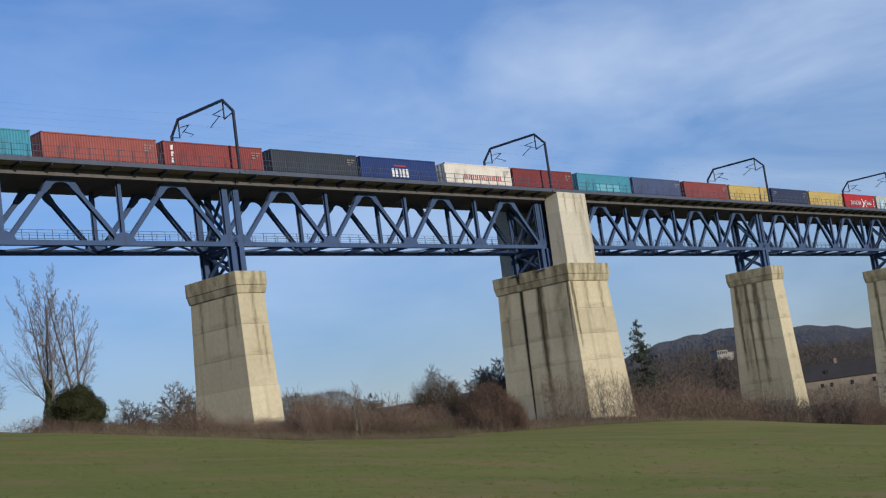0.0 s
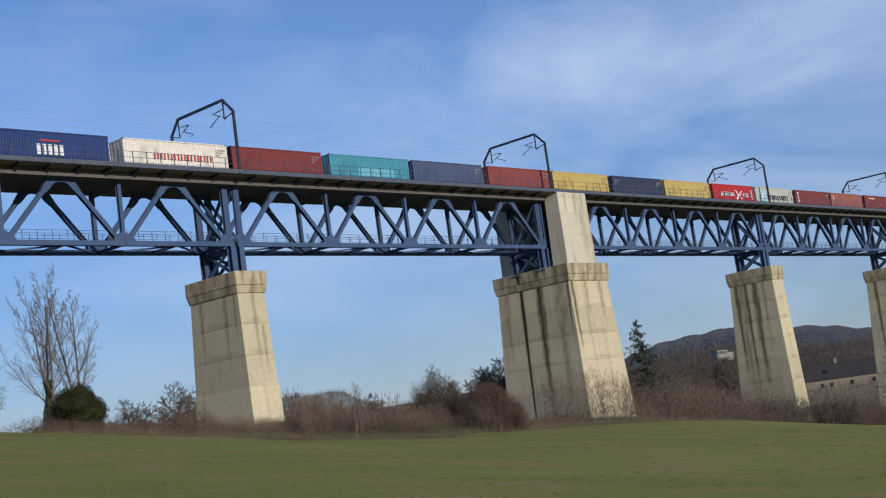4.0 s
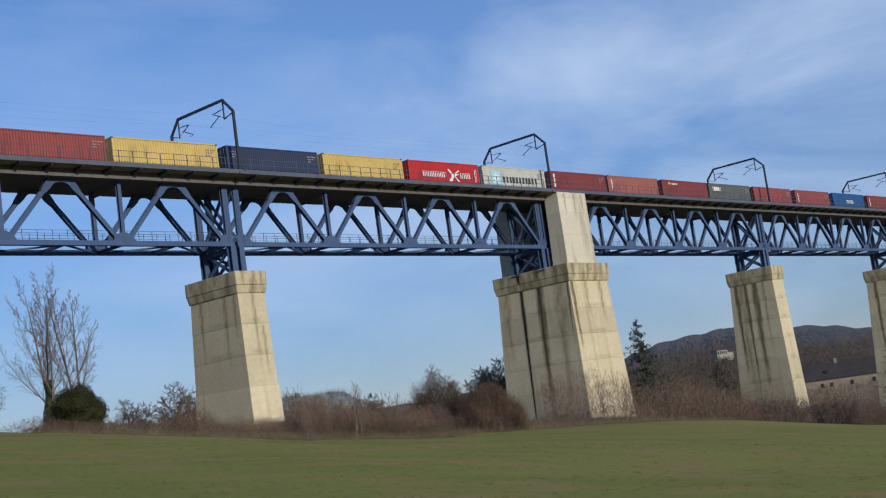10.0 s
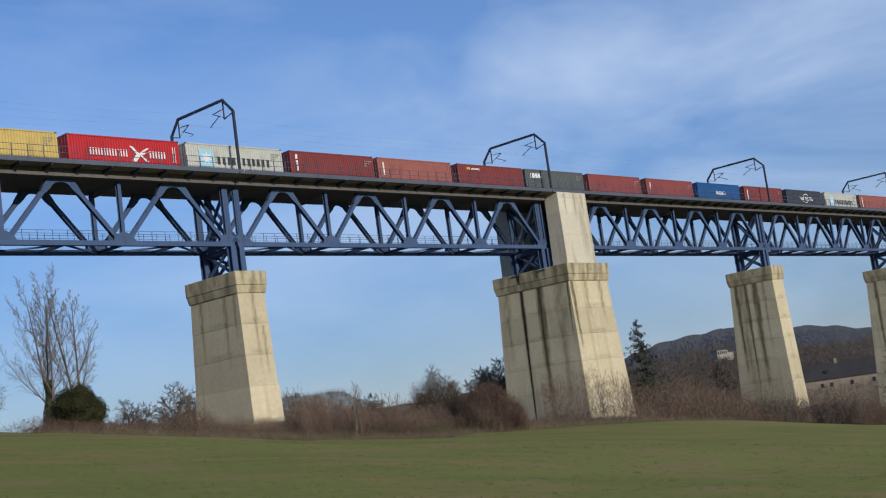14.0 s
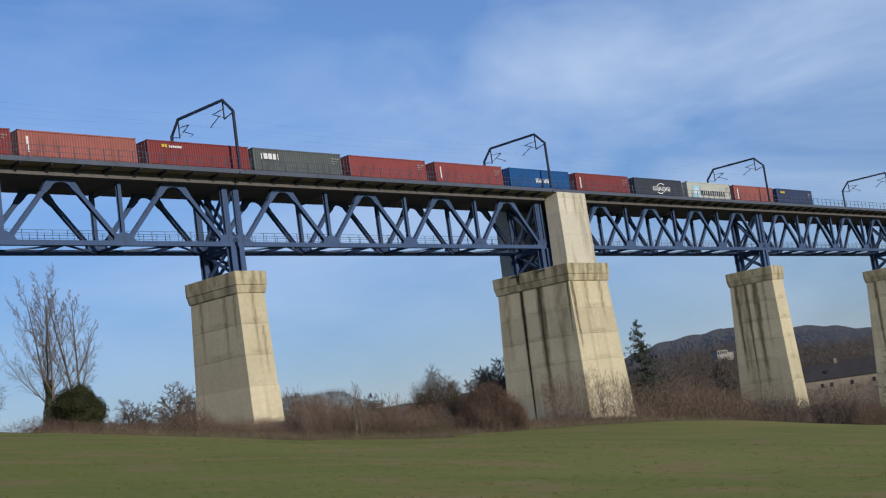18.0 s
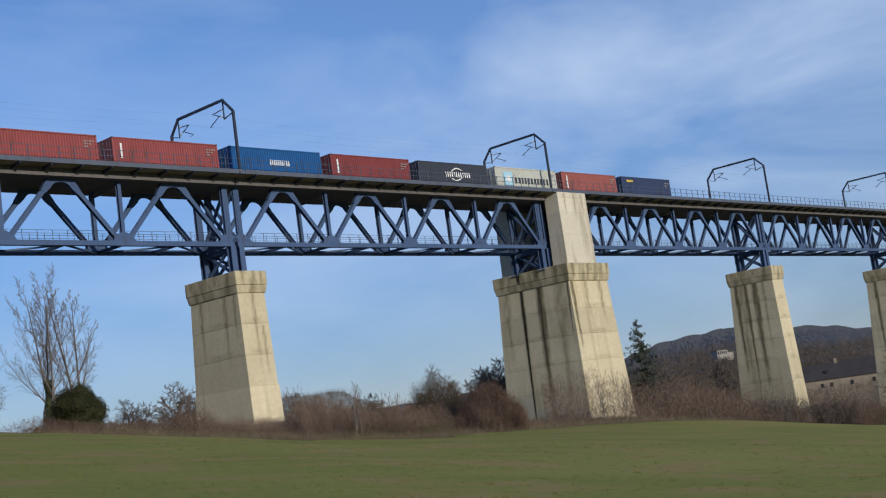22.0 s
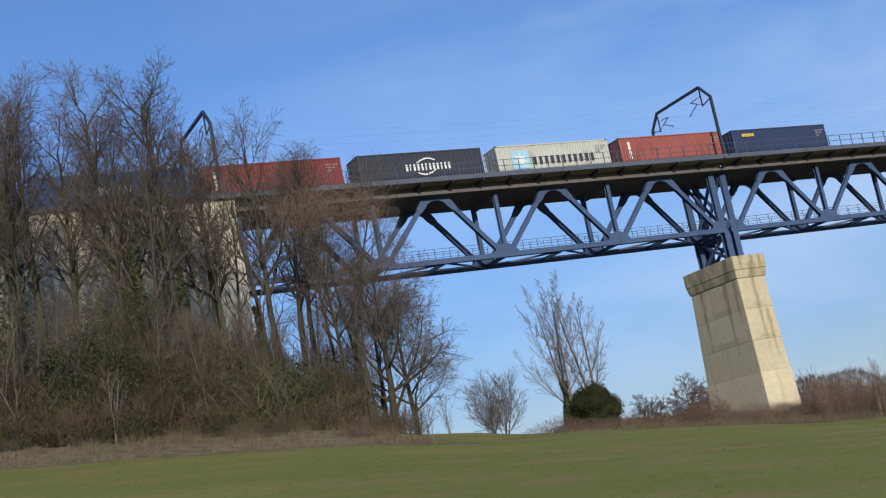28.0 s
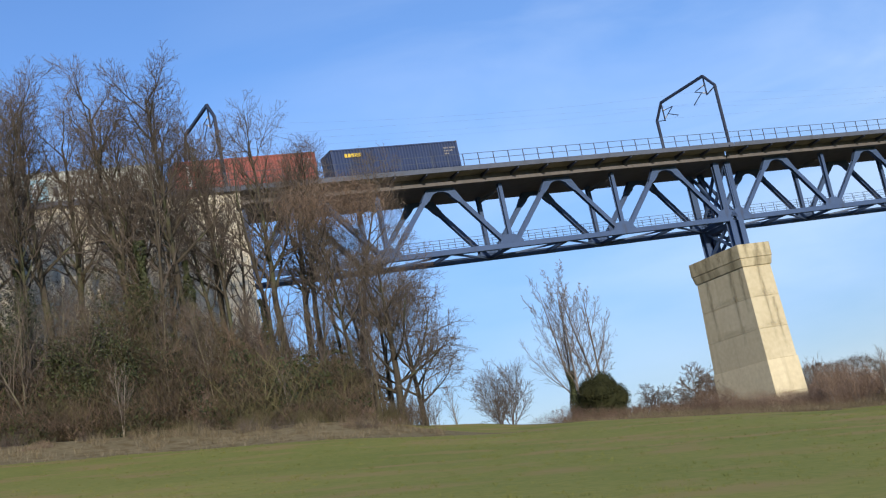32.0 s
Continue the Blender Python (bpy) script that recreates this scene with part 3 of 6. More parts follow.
def bearing_frame(x, name="bearing_frame"):
    """Steel columns on a pier that carry the trusses, cross-braced between them."""
    t = thing(name, tilted(x, 0, 0), "blue-grey steel columns with cross bracing on a pier head", "bearing frame", "bearing frames on the piers")
    for y in (0.0, WIDE):
        for dx in (-0.52, 0.52):
            part("column", Buf().beam((dx, y, -2.9), (dx, y, -0.2), 0.7, 0.62, web=0.07).mesh("column", M_STEEL, lean=True), t)
        part("base_plate", Buf().box(-1.05, 1.05, y - 0.5, y + 0.5, -2.98, -2.88).mesh("base_plate", M_STEEL, lean=True), t)
        for dx in (-0.52, 0.52):
            part("bearing_post", Buf().beam((dx * 1.0, y, 0.2), (dx * 1.0, y, 5.7), 0.3, 0.3, web=0.05).mesh("bearing_post", M_STEEL, lean=True), t)
    for a, c in (((0.4, -2.7), (WIDE - 0.4, -0.4)), ((0.4, -0.4), (WIDE - 0.4, -2.7)), ((0.2, 0.5), (WIDE - 0.2, 5.4)), ((0.2, 5.4), (WIDE - 0.2, 0.5))):
        for dx in (-0.5, 0.5):
            part("cross_brace", Buf().beam((dx, a[0], a[1]), (dx, c[0], c[1]), 0.26, 0.26, hint=(1, 0, 0)).mesh("cross_brace", M_STEEL, lean=True), t)
    part("cross_beam", Buf().beam((0, 0.3, -0.45), (0, WIDE - 0.3, -0.45), 1.2, 0.45, hint=(1, 0, 0)).mesh("cross_beam", M_STEEL, lean=True), t)
    return t


def plain_pier(x, zbot, streaks=()):
    t = thing("pier", tilted(x, 0, 0), "tapered weathered concrete pier with dark damp streaks", "bridge pier", "piers of the viaduct")
    cap(t, 1.93, -1.85, 6.28, -2.95, -5.1)
    pier_shaft(t, x, 1.66, 1.80, -1.55, 5.98, -2.0, 6.75, -5.1, zbot, (-8.1, -11.15, -14.15, -17.4, -20.6, -24), -13.0 if x == 0 else -99.0)
    k, c = 0.14 / 11.9, 0.45 / 11.9
    for face, u, w, z0, z1, mat in streaks:
        if face == "side":
            q = [(-1.668 - k * (-5.1 - z), u + e * w, z) for z, e in ((z0, 0.5), (z0, -0.5), (z1, -0.4), (z1, 0.4))]
        else:
            q = [(u + e * w, -1.558 - c * (-5.1 - z), z) for z, e in ((z0, -0.5), (z0, 0.5), (z1, 0.4), (z1, -0.4))]
        stain_strip(t, q, mat)
    for u, w in ((-1.1, 0.5), (0.3, 0.7), (1.2, 0.4)):
        stain_strip(t, [(u - w / 2, -1.856, -2.96), (u + w / 2, -1.856, -2.96), (u + w / 2, -1.856, -4.28), (u - w / 2, -1.856, -4.28)], M_STREAK_SOFT)
    for u, w in ((-0.6, 0.8), (1.4, 1.2), (3.6, 0.9), (5.3, 0.7)):
        stain_strip(t, [(-1.936, u + w / 2, -2.96), (-1.936, u - w / 2, -2.96), (-1.936, u - w / 2, -4.28), (-1.936, u + w / 2, -4.28)], M_STREAK_SOFT)
    return t


def portal(x):
    """A catenary gantry across both tracks, with bracket arms and insulators."""
    t = thing("catenary_portal", tilted(x, 0, 0), "dark steel catenary portal with cantilever arms over the deck", "catenary portal", "catenary portals")
    ya, yb = -2.6, 7.6
    part("post", Buf().beam((0, ya, 6.5), (0, ya, 12.9), 0.24, 0.24).mesh("post", M_DARK), t)
    part("post", Buf().beam((0, yb, 6.5), (0, yb, 12.9), 0.24, 0.24).mesh("post", M_DARK), t)
    part("knee", Buf().beam((0, ya, 12.85), (0, -1.16, 14.33), 0.22, 0.22, hint=(1, 0, 0)).mesh("knee", M_DARK), t)
    part("knee", Buf().beam((0, yb, 12.85), (0, 6.26, 14.33), 0.22, 0.22, hint=(1, 0, 0)).mesh("knee", M_DARK), t)
    part("cross_beam", Buf().beam((0, -1.2, 14.33), (0, 6.3, 14.33), 0.22, 0.26, hint=(1, 0, 0)).mesh("cross_beam", M_DARK), t)
    for y, s, yp in ((-1.16, 1, ya), (6.26, -1, yb)):
        part("drop_post", Buf().beam((0, y, 14.25), (0, y, 12.35), 0.11, 0.11).mesh("drop_post", M_DARK), t)
        part("stay", Buf().beam((0, y, 12.4), (0, yp, 12.75), 0.09, 0.09, hint=(1, 0, 0)).mesh("stay", M_DARK), t)
        yt = y + s * 1.75
        arm = Buf()
        arm.tube([Vector((0, y, 12.55)), Vector((0, y + s * 1.6, 13.25))], [0.045, 0.045], 6)
        arm.tube([Vector((0, y, 13.45)), Vector((0, y + s * 1.75, 13.3))], [0.045, 0.045], 6)
        arm.tube([Vector((0, y + s * 0.75, 12.86)), Vector((0, y + s * 2.3, 12.15))], [0.045, 0.045], 6)
        arm.tube([Vector((0, y + s * 2.3, 12.15)), Vector((0, yt, 12.05))], [0.018, 0.018], 6)
        part("bracket_arm", arm.mesh("bracket_arm", M_DARK), t)
        for z0, sl in ((12.55, 0.44), (13.45, -0.09)):
            ins = Buf()
            for i in range(4):
                p = Vector((0, y + s * (0.18 + 0.09 * i), z0 + sl * (0.18 + 0.09 * i)))
                ins.tube([p, p + Vector((0, s * 0.05, sl * 0.05))], [0.075, 0.05], 8)
            part("insulator", ins.mesh("insulator", M_INSUL), t)
    for y, s in ((ya, -1), (yb, 1)):
        part("foot_bracket", Buf().box(-0.35, 0.35, min(y, y + s * 0.45), max(y, y + s * 0.45), 6.42, 6.62).mesh("foot_bracket", M_FASCIA), t)
    return t


SPANS = [-49.55, 0.03, 55.45, 104.7, 154.3]
first = truss_span()
first.matrix_basis = tilted(SPANS[0], 0, 0)
for x in SPANS[1:]:
    copy_thing(first, tilted(x, 0, 0))
deck_a = deck_length(SPANS[0], SPAN)
for x in SPANS[1:]:
    copy_thing(deck_a, tilted(x, 0, 0))
deck_length(49.55, 5.85)
deck_length(-121.6, 72.0)
frame_a = bearing_frame(0)
for x in (104.6, 154.0):
    copy_thing(frame_a, tilted(x, 0, 0))
bearing_half = bearing_frame(48.9)
copy_thing(bearing_half, tilted(56.1, 0, 0))

plain_pier(0.0, -22.0, (("side", 0.6, 0.9, -5.15, -12.5, M_STREAK_SOFT), ("side", 4.4, 0.9, -5.15, -11.5, M_STREAK_SOFT), ("side", -0.9, 0.7, -5.15, -9.5, M_STREAK_SOFT),
                        ("near", 0.1, 0.7, -5.15, -12.5, M_STREAK_SOFT), ("near", 0.9, 0.6, -8.3, -13.4, M_STREAK_SOFT)))
plain_pier(104.6, -33.0, (("side", 5.0, 0.9, -5.15, -19.0, M_STREAK_BROWN), ("side", 3.3, 0.8, -5.15, -22.0, M_STREAK_BROWN), ("side", 4.2, 2.4, -5.15, -26.0, M_STREAK_SOFT), ("side", 1.7, 1.4, -5.15, -22.0, M_STREAK_BROWN), ("side", 0.2, 0.8, -5.15, -16.0, M_STREAK_SOFT)))
plain_pier(154.0, -35.0, (("side", 4.4, 0.9, -5.15, -20.0, M_STREAK_BROWN), ("side", 1.8, 1.4, -5.15, -22.0, M_STREAK_BROWN)))
plain_pier(203.6, -37.0)


def tower_pier(x, zbot):
    """The broad pier that carries two concrete pillars, one each side of the trusses."""
    t = thing("tower_pier", tilted(x, 0, 0), "broad tapered concrete pier with twin pillars rising to the deck", "bridge pier", "piers of the viaduct")
    cap(t, 4.35, -3.95, 8.3, -2.75, -4.95)
    pier_shaft(t, x, 4.05, 4.5, -3.6, 7.95, -4.15, 8.4, -4.95, zbot, (-8.4, -11.6, -14.9, -18.2, -21.5))
    k, c = 0.45 / 12.05, 0.55 / 12.05
    for y, w, z1, mat in ((4.05, 0.9, -20.5, M_STREAK_BROWN), (4.05, 0.42, -24.5, M_STREAK_BLACK), (1.1, 1.7, -22.0, M_STREAK_BROWN), (1.25, 0.62, -15.5, M_STREAK), (-2.0, 2.8, -20.0, M_STREAK_SOFT), (6.6, 1.6, -14.0, M_STREAK_SOFT), (-3.35, 0.5, -13.0, M_STREAK)):
        stain_strip(t, [(-4.066 - k * (-4.95 - z) - 0.003 * (w < 0.7), y + e * w, z) for z, e in ((-5.0, 0.5), (-5.0, -0.5), (z1, -0.35), (z1, 0.35))], mat)
    for u, w, z1, mat in ((-3.55, 0.9, -13.5, M_STREAK_BROWN), (-0.8, 1.0, -9.5, M_STREAK_SOFT), (2.2, 1.2, -11.0, M_STREAK_SOFT)):
        stain_strip(t, [(u + e * w, -3.612 - c * (-4.95 - z), z) for z, e in ((-5.0, -0.5), (-5.0, 0.5), (z1, 0.35), (z1, -0.35))], mat)
    for u, w in ((-3.6, 0.9), (-1.9, 0.7), (0.4, 1.1), (2.6, 0.8), (3.9, 0.5)):
        stain_strip(t, [(u - w / 2, -3.956, -2.77), (u + w / 2, -3.956, -2.77), (u + w / 2, -3.956, -4.09), (u - w / 2, -3.956, -4.09)], M_STREAK_SOFT)
    for u, w, mat in ((4.05, 0.75, M_STREAK_BLACK), (1.1, 1.4, M_STREAK_BROWN), (-2.2, 1.6, M_STREAK_SOFT), (6.5, 1.2, M_STREAK_SOFT)):
        stain_strip(t, [(-4.356, u + w / 2, -2.77), (-4.356, u - w / 2, -2.77), (-4.356, u - w / 2, -4.09), (-4.356, u + w / 2, -4.09)], mat)
    for u, w in ((-1.7, 0.7), (0.3, 0.5), (1.9, 0.8)):
        stain_strip(t, [(u - w / 2, -3.075, 6.3), (u + w / 2, -3.075, 6.3), (u + w / 2, -3.12, 3.4), (u - w / 2, -3.12, 3.4)], M_STREAK_SOFT)
    for y0, y1 in ((-3.05, -1.0), (5.4, 7.45)):
        for z0, z1 in zip((-2.75, 1.0, 3.9, 5.72), (1.0, 3.9, 5.72, 6.44)):
            if z0 > 5:
                y0, y1 = (y0, -1.22) if y0 < 0 else (WIDE + 1.22, y1)
            b = Buf()
            d0, d1 = 0.012 * (7 - z0), 0.012 * (7 - z1)
            b.add([(-3.0 - d0, y0 - d0, z0 + 0.004), (2.85 + d0, y0 - d0, z0 + 0.004), (2.85 + d0, y1 + d0, z0 + 0.004), (-3.0 - d0, y1 + d0, z0 + 0.004),
                   (-3.0 - d1, y0 - d1, z1), (2.85 + d1, y0 - d1, z1), (2.85 + d1, y1 + d1, z1), (-3.0 - d1, y1 + d1, z1)],
                  [(0, 3, 2, 1), (4, 5, 6, 7), (0, 1, 5, 4), (1, 2, 6, 5), (2, 3, 7, 6), (3, 0, 4, 7)])
            q = part("pillar_block", rounded(b.mesh("pillar_block", M_TOWER), 0.015), t, "pale concrete pillar block")
    return t


tower_pier(52.35, -26.0)


def abutment():
    t = thing("abutment", pose(-49.6, 0, 0), "pale concrete abutment and wing wall behind bare trees", "abutment")
    xs = [0, -9, -18, -27, -36, -45, -54, -63, -72]
    for a, c in zip(xs, xs[1:]):
        for z0, z1 in zip((-19.0, -1.5, 2.4), (-1.5, 2.4, 5.3)):
            b = Buf().box(c + 0.012, a, -2.35, 6.75, z0 + 0.012, z1)
            part("wall_panel", rounded(b.mesh("wall_panel", M_TOWER), 0.03), t)
    part("coping", Buf().box(-72, 0.0, -2.5, -1.3, 5.3, 6.0).mesh("coping", M_TOWER), t, "concrete coping")
    part("coping", Buf().box(-72, 0.0, 5.75, 6.95, 5.3, 6.0).mesh("coping", M_TOWER), t, "concrete coping")
    part("bed", Buf().box(-72, 0.0, -1.3, 5.75, 4.6, 5.2).mesh("bed", M_TOWER), t)
    return t


abutment()
PORTALS = [-50.6, -0.45, 49.0, 104.5, 152.9]
gantry = portal(PORTALS[0])
for x in PORTALS[1:] + [202.0, -100.0]:
    copy_thing(gantry, tilted(x, 0, 0))


def rail_track(y):
    t = thing("railway_track", pose(0, y, 0), "ballasted railway track on the viaduct deck", "railway track", "tracks on the deck")
    for dy in (-0.7525, 0.7525):
        b = Buf().prism([(-0.075, 0), (0.075, 0), (0.02, 0.03), (0.02, 0.12), (0.036, 0.135), (0.036, 0.17), (-0.036, 0.17), (-0.036, 0.135), (-0.02, 0.12), (-0.02, 0.03)],
                        (-121, dy, 6.06), (203, dy, 6.06), Vector((0, 1, 0)), Vector((0, 0, 1)))
        part("rail", b.mesh("rail", M_RUST, lean=True), t)
    b = Buf()
    for i in range(540):
        x = -121 + 0.6 * i
        b.box(x - 0.12, x + 0.12, -1.2, 1.2, 5.95, 6.06)
    s = part("sleepers", b.mesh("sleepers", M_SLEEPER, lean=True), t)
    tagged(s, kind="stuff")


TRACK_NEAR, TRACK_FAR = 0.2, 4.2
rail_track(TRACK_NEAR)
rail_track(TRACK_FAR)


def overhead_line(y):
    """Carrier and contact wire over a track, with droppers."""
    t = thing("overhead_wire", pose(0, y, 0), "thin overhead contact and carrier wires", "overhead wire", "overhead wires")
    xs = sorted([-100.0] + PORTALS + [202.0])
    carrier, contact = Buf(), Buf()
    pts = []
    for a, c in zip(xs, xs[1:]):
        for i in range(8):
            k = i / 8
            pts.append(Vector((a + (c - a) * k, 0, 13.3 - 4 * 0.75 * k * (1 - k) + SLOPE * (a + (c - a) * k))))
    carrier.tube(pts, [0.0036] * len(pts), 4)
    contact.tube([Vector((x, 0, 12.05 + SLOPE * x)) for x in xs], [0.0036] * len(xs), 4)
    part("carrier_wire", carrier.mesh("carrier_wire", M_WIRE), t)
    part("contact_wire", contact.mesh("contact_wire", M_WIRE), t)


overhead_line(TRACK_NEAR + 0.35)
overhead_line(TRACK_FAR + 0.35)


# ---- train ----
BOX_L, BOX_W, BOX_H, FLOOR = 12.0, 2.44, 2.86, 6.9
MOVING = []


def box_paint(name, c, dirt=0.75):
    c = shade(rgb(*c), 0.98)
    return surface(name, shade(c, 0.88), shade(c, 1.1), rough=0.55, big=0.35, fine=3.0, bump=0.05, bump_scale=6, stain=(c[0] * 0.45 + 0.02, c[1] * 0.45 + 0.018, c[2] * 0.45 + 0.015, 1), stain_at=(0.55, 0.8), stain_scale=(0.9, 0.9, 0.35), spec=0.3)


def wave_wall(length, height, n, depth=0.12):
    """A corrugated sheet along x, from z = 0 up, folding in +y."""
    b = Buf()
    xs = []
    p = length / n
    for i in range(n):
        for k, d in ((0.0, 0), (0.22, 0), (0.5, 1), (0.72, 1)):
            xs.append((i * p + k * p, d * depth))
    xs.append((length, 0))
    for x, d in xs:
        b.v += [(x, d, 0), (x, d, height)]
    for i in range(len(xs) - 1):
        b.f.append((2 * i, 2 * i + 2, 2 * i + 3, 2 * i + 1))
    return b


def shape(b, pts, x, z, s=1.0, y=-0.012):
    """A flat mark on the near side: closed outline in metres about (x, z)."""
    k = len(b.v)
    b.v += [(x + s * p, y, z + s * q) for p, q in pts]
    b.f.append(tuple(range(k, k + len(pts))))


def blocks(b, x, z, widths, h, gap=0.09):
    """A row of upright blocks, from x on, standing on z."""
    for w in widths:
        if w > 0:
            shape(b, [(0, 0), (w, 0), (w, h), (0, h)], x, z)
        x += abs(w) + gap
    return x


def container(name_label, paint, x, marks=(), ends="doors", height=BOX_H):
    """A 40-foot box: frame, corrugated walls, doors with lock rods, roof, corner castings and painted marks."""
    t = thing("shipping_container", pose(0, TRACK_NEAR - BOX_W / 2, 0), name_label, "shipping container", "containers on the train")
    L, W, H = BOX_L, BOX_W, height
    fr = Buf()
    for px in (0.08, L - 0.08):
        for py in (0.08, W - 0.08):
            fr.beam((px, py, 0.1), (px, py, H - 0.08), 0.16, 0.16)
    for py in (0.06, W - 0.06):
        fr.beam((0.1, py, 0.09), (L - 0.1, py, 0.09), 0.12, 0.16)
        fr.beam((0.1, py, H - 0.05), (L - 0.1, py, H - 0.05), 0.1, 0.1)
    for px in (0.06, L - 0.06):
        fr.beam((px, 0.1, 0.09), (px, W - 0.1, 0.09), 0.16, 0.12, hint=(0, 0, 1))
        fr.beam((px, 0.1, H - 0.06), (px, W - 0.1, H - 0.06), 0.12, 0.12, hint=(0, 0, 1))
    part("frame", fr.mesh("frame", paint), t)
    w = wave_wall(L - 0.3, H - 0.26, 42)
    part("side_wall", Buf().add([(0.15 + a, 0.025 + d, 0.16 + z) for a, d, z in w.v], w.f).mesh("side_wall", paint), t)
    part("side_wall", Buf().add([(0.15 + a, W - 0.025 - d, 0.16 + z) for a, d, z in w.v], [q[::-1] for q in w.f]).mesh("side_wall", paint), t)
    e = wave_wall(W - 0.3, H - 0.3, 9)
    bx, dx = (L - 0.03, 0.05) if ends == "doors" else (0.03, L - 0.05)
    sg = -1 if ends == "doors" else 1
    part("end_wall", Buf().add([(bx + sg * d, 0.15 + a, 0.16 + z) for a, d, z in e.v], e.f if sg < 0 else [q[::-1] for q in e.f]).mesh("end_wall", paint), t)
    s2 = 1 if ends == "doors" else -1
    for i in (0, 1):
        y0 = 0.14 + i * (W - 0.28) / 2
        d = part("door", Buf().box(min(dx, dx + s2 * 0.05), max(dx, dx + s2 * 0.05), y0 + 0.01, y0 + (W - 0.28) / 2 - 0.01, 0.17, H - 0.14).mesh("door", paint), t)
        for k in (0.28, 0.76):
            yy = y0 + k * (W - 0.28) / 2
            part("lock_rod", Buf().tube([Vector((dx - s2 * 0.03, yy, 0.15)), Vector((dx - s2 * 0.03, yy, H - 0.12))], [0.022, 0.022], 6).mesh("lock_rod", M_RAIL), d, "galvanised lock rod")
    part("roof", Buf().box(0.1, L - 0.1, 0.1, W - 0.1, H - 0.05, H - 0.02).mesh("roof", paint), t)
    for px in (0.0, L - 0.18):
        for py in (0.0, W - 0.16):
            for pz in (0.0, H - 0.12):
                part("corner_casting", CASTING, t, at=pose(px, py, pz))
    for label, mat, fn in marks:
        b = Buf()
        fn(b)
        if "lettering" in label or "patch" in label or "upright" in label or "squares" in label:
            for q in b.f:
                part("letter_shape", Buf().add([b.v[i] for i in q], [tuple(range(len(q)))]).mesh("letter_shape", mat), t, label)
        else:
            m = part("emblem" if "code" not in label else "code_stencil", b.mesh("painted_mark", mat), t, label)
            if "code" in label:
                tagged(m, kind="stuff")
    MOVING.append((t, x, FLOOR))
    return t


CASTING = Buf().box(-0.004, 0.184, -0.004, 0.164, -0.004, 0.124).mesh("corner_casting", M_WAGON)


def wagon(x):
    """A low container flat: sills, headstocks, two bogies."""
    t = thing("container_wagon", pose(0, TRACK_NEAR, 0), "low dark container flat wagon on two bogies", "railway wagon", "wagons of the train")
    L = BOX_L + 0.5
    for y in (-1.1, 1.1):
        part("side_sill", WAGON_SILL, t, at=pose(0, y, 0))
    for px in (0.0, L / 2 - 0.15, L - 0.3):
        part("cross_member", WAGON_CROSS, t, at=pose(px, 0, 0))
    for px in (2.0, L - 2.0):
        bg_ = part("bogie", BOGIE, t, at=pose(px, 0, 0))
        for dx in (-0.9, 0.9):
            for y in (-0.7525, 0.7525):
                part("wheel", WHEEL, bg_, at=pose(dx, y, 0))
    MOVING.append((t, x - 0.25, 6.23))
    return t


WAGON_SILL = Buf().beam((0, 0, 0.52), (BOX_L + 0.5, 0, 0.52), 0.2, 0.28, web=0.04).mesh("side_sill", M_WAGON)
WAGON_CROSS = Buf().box(0, 0.3, -1.0, 1.0, 0.45, 0.65).mesh("cross_member", M_WAGON)
_b = Buf()
for _y in (-0.95, 0.95):
    _b.beam((-1.25, _y, 0.33), (1.25, _y, 0.33), 0.14, 0.26)
_b.box(-0.2, 0.2, -0.95, 0.95, 0.25, 0.42)
BOGIE = _b.mesh("bogie", M_WAGON)
WHEEL = Buf().tube([Vector((0, -0.065, 0.3)), Vector((0, 0.05, 0.3)), Vector((0, 0.065, 0.3))], [0.3, 0.3, 0.33], 18).mesh("wheel", M_RUST)

FADED = surface("faded_white_mark", (0.24, 0.22, 0.21, 1), (0.33, 0.31, 0.30, 1), rough=0.7, bump=0.0)
WHITE = surface("white_mark", (0.70, 0.70, 0.70, 1), (0.80, 0.80, 0.80, 1), rough=0.6, bump=0.0)
INK = surface("dark_mark", (0.03, 0.035, 0.045, 1), (0.05, 0.055, 0.065, 1), rough=0.6, bump=0.0)
REDM = surface("red_mark", (0.42, 0.05, 0.05, 1), (0.5, 0.07, 0.06, 1), rough=0.6, bump=0.0)
ICE = surface("pale_blue_mark", (0.32, 0.58, 0.72, 1), (0.38, 0.65, 0.78, 1), rough=0.6, bump=0.0)
YELM = surface("yellow_mark", (0.6, 0.42, 0.06, 1), (0.68, 0.5, 0.08, 1), rough=0.6, bump=0.0)
TURQ = surface("light_teal_mark", (0.13, 0.42, 0.52, 1), (0.17, 0.47, 0.57, 1), rough=0.6, bump=0.0)


def star(b, x, z, r=0.75):
    pts = []
    for i in range(14):
        a, q = math.pi / 2 + i * math.pi / 7, r if i % 2 == 0 else r * 0.42
        pts.append((q * math.cos(a), q * math.sin(a)))
    for i in range(14):
        shape(b, [(0, 0), pts[i], pts[(i + 1) % 14]], x, z)


def bird(b, x, z):
    for p in ([(0, 0.75), (0.35, 0.72), (1.0, 0.12), (0.75, 0.0)], [(0.75, 0.0), (1.0, 0.12), (2.1, 0.2), (1.25, -0.12)], [(0.75, 0.0), (1.2, -0.1), (0.65, -0.75), (0.15, -0.7)], [(1.1, 0.16), (1.9, 0.62), (2.2, 0.6), (1.4, 0.14)], [(1.1, -0.1), (1.75, -0.72), (2.05, -0.7), (1.35, -0.1)]):
        shape(b, p, x, z)


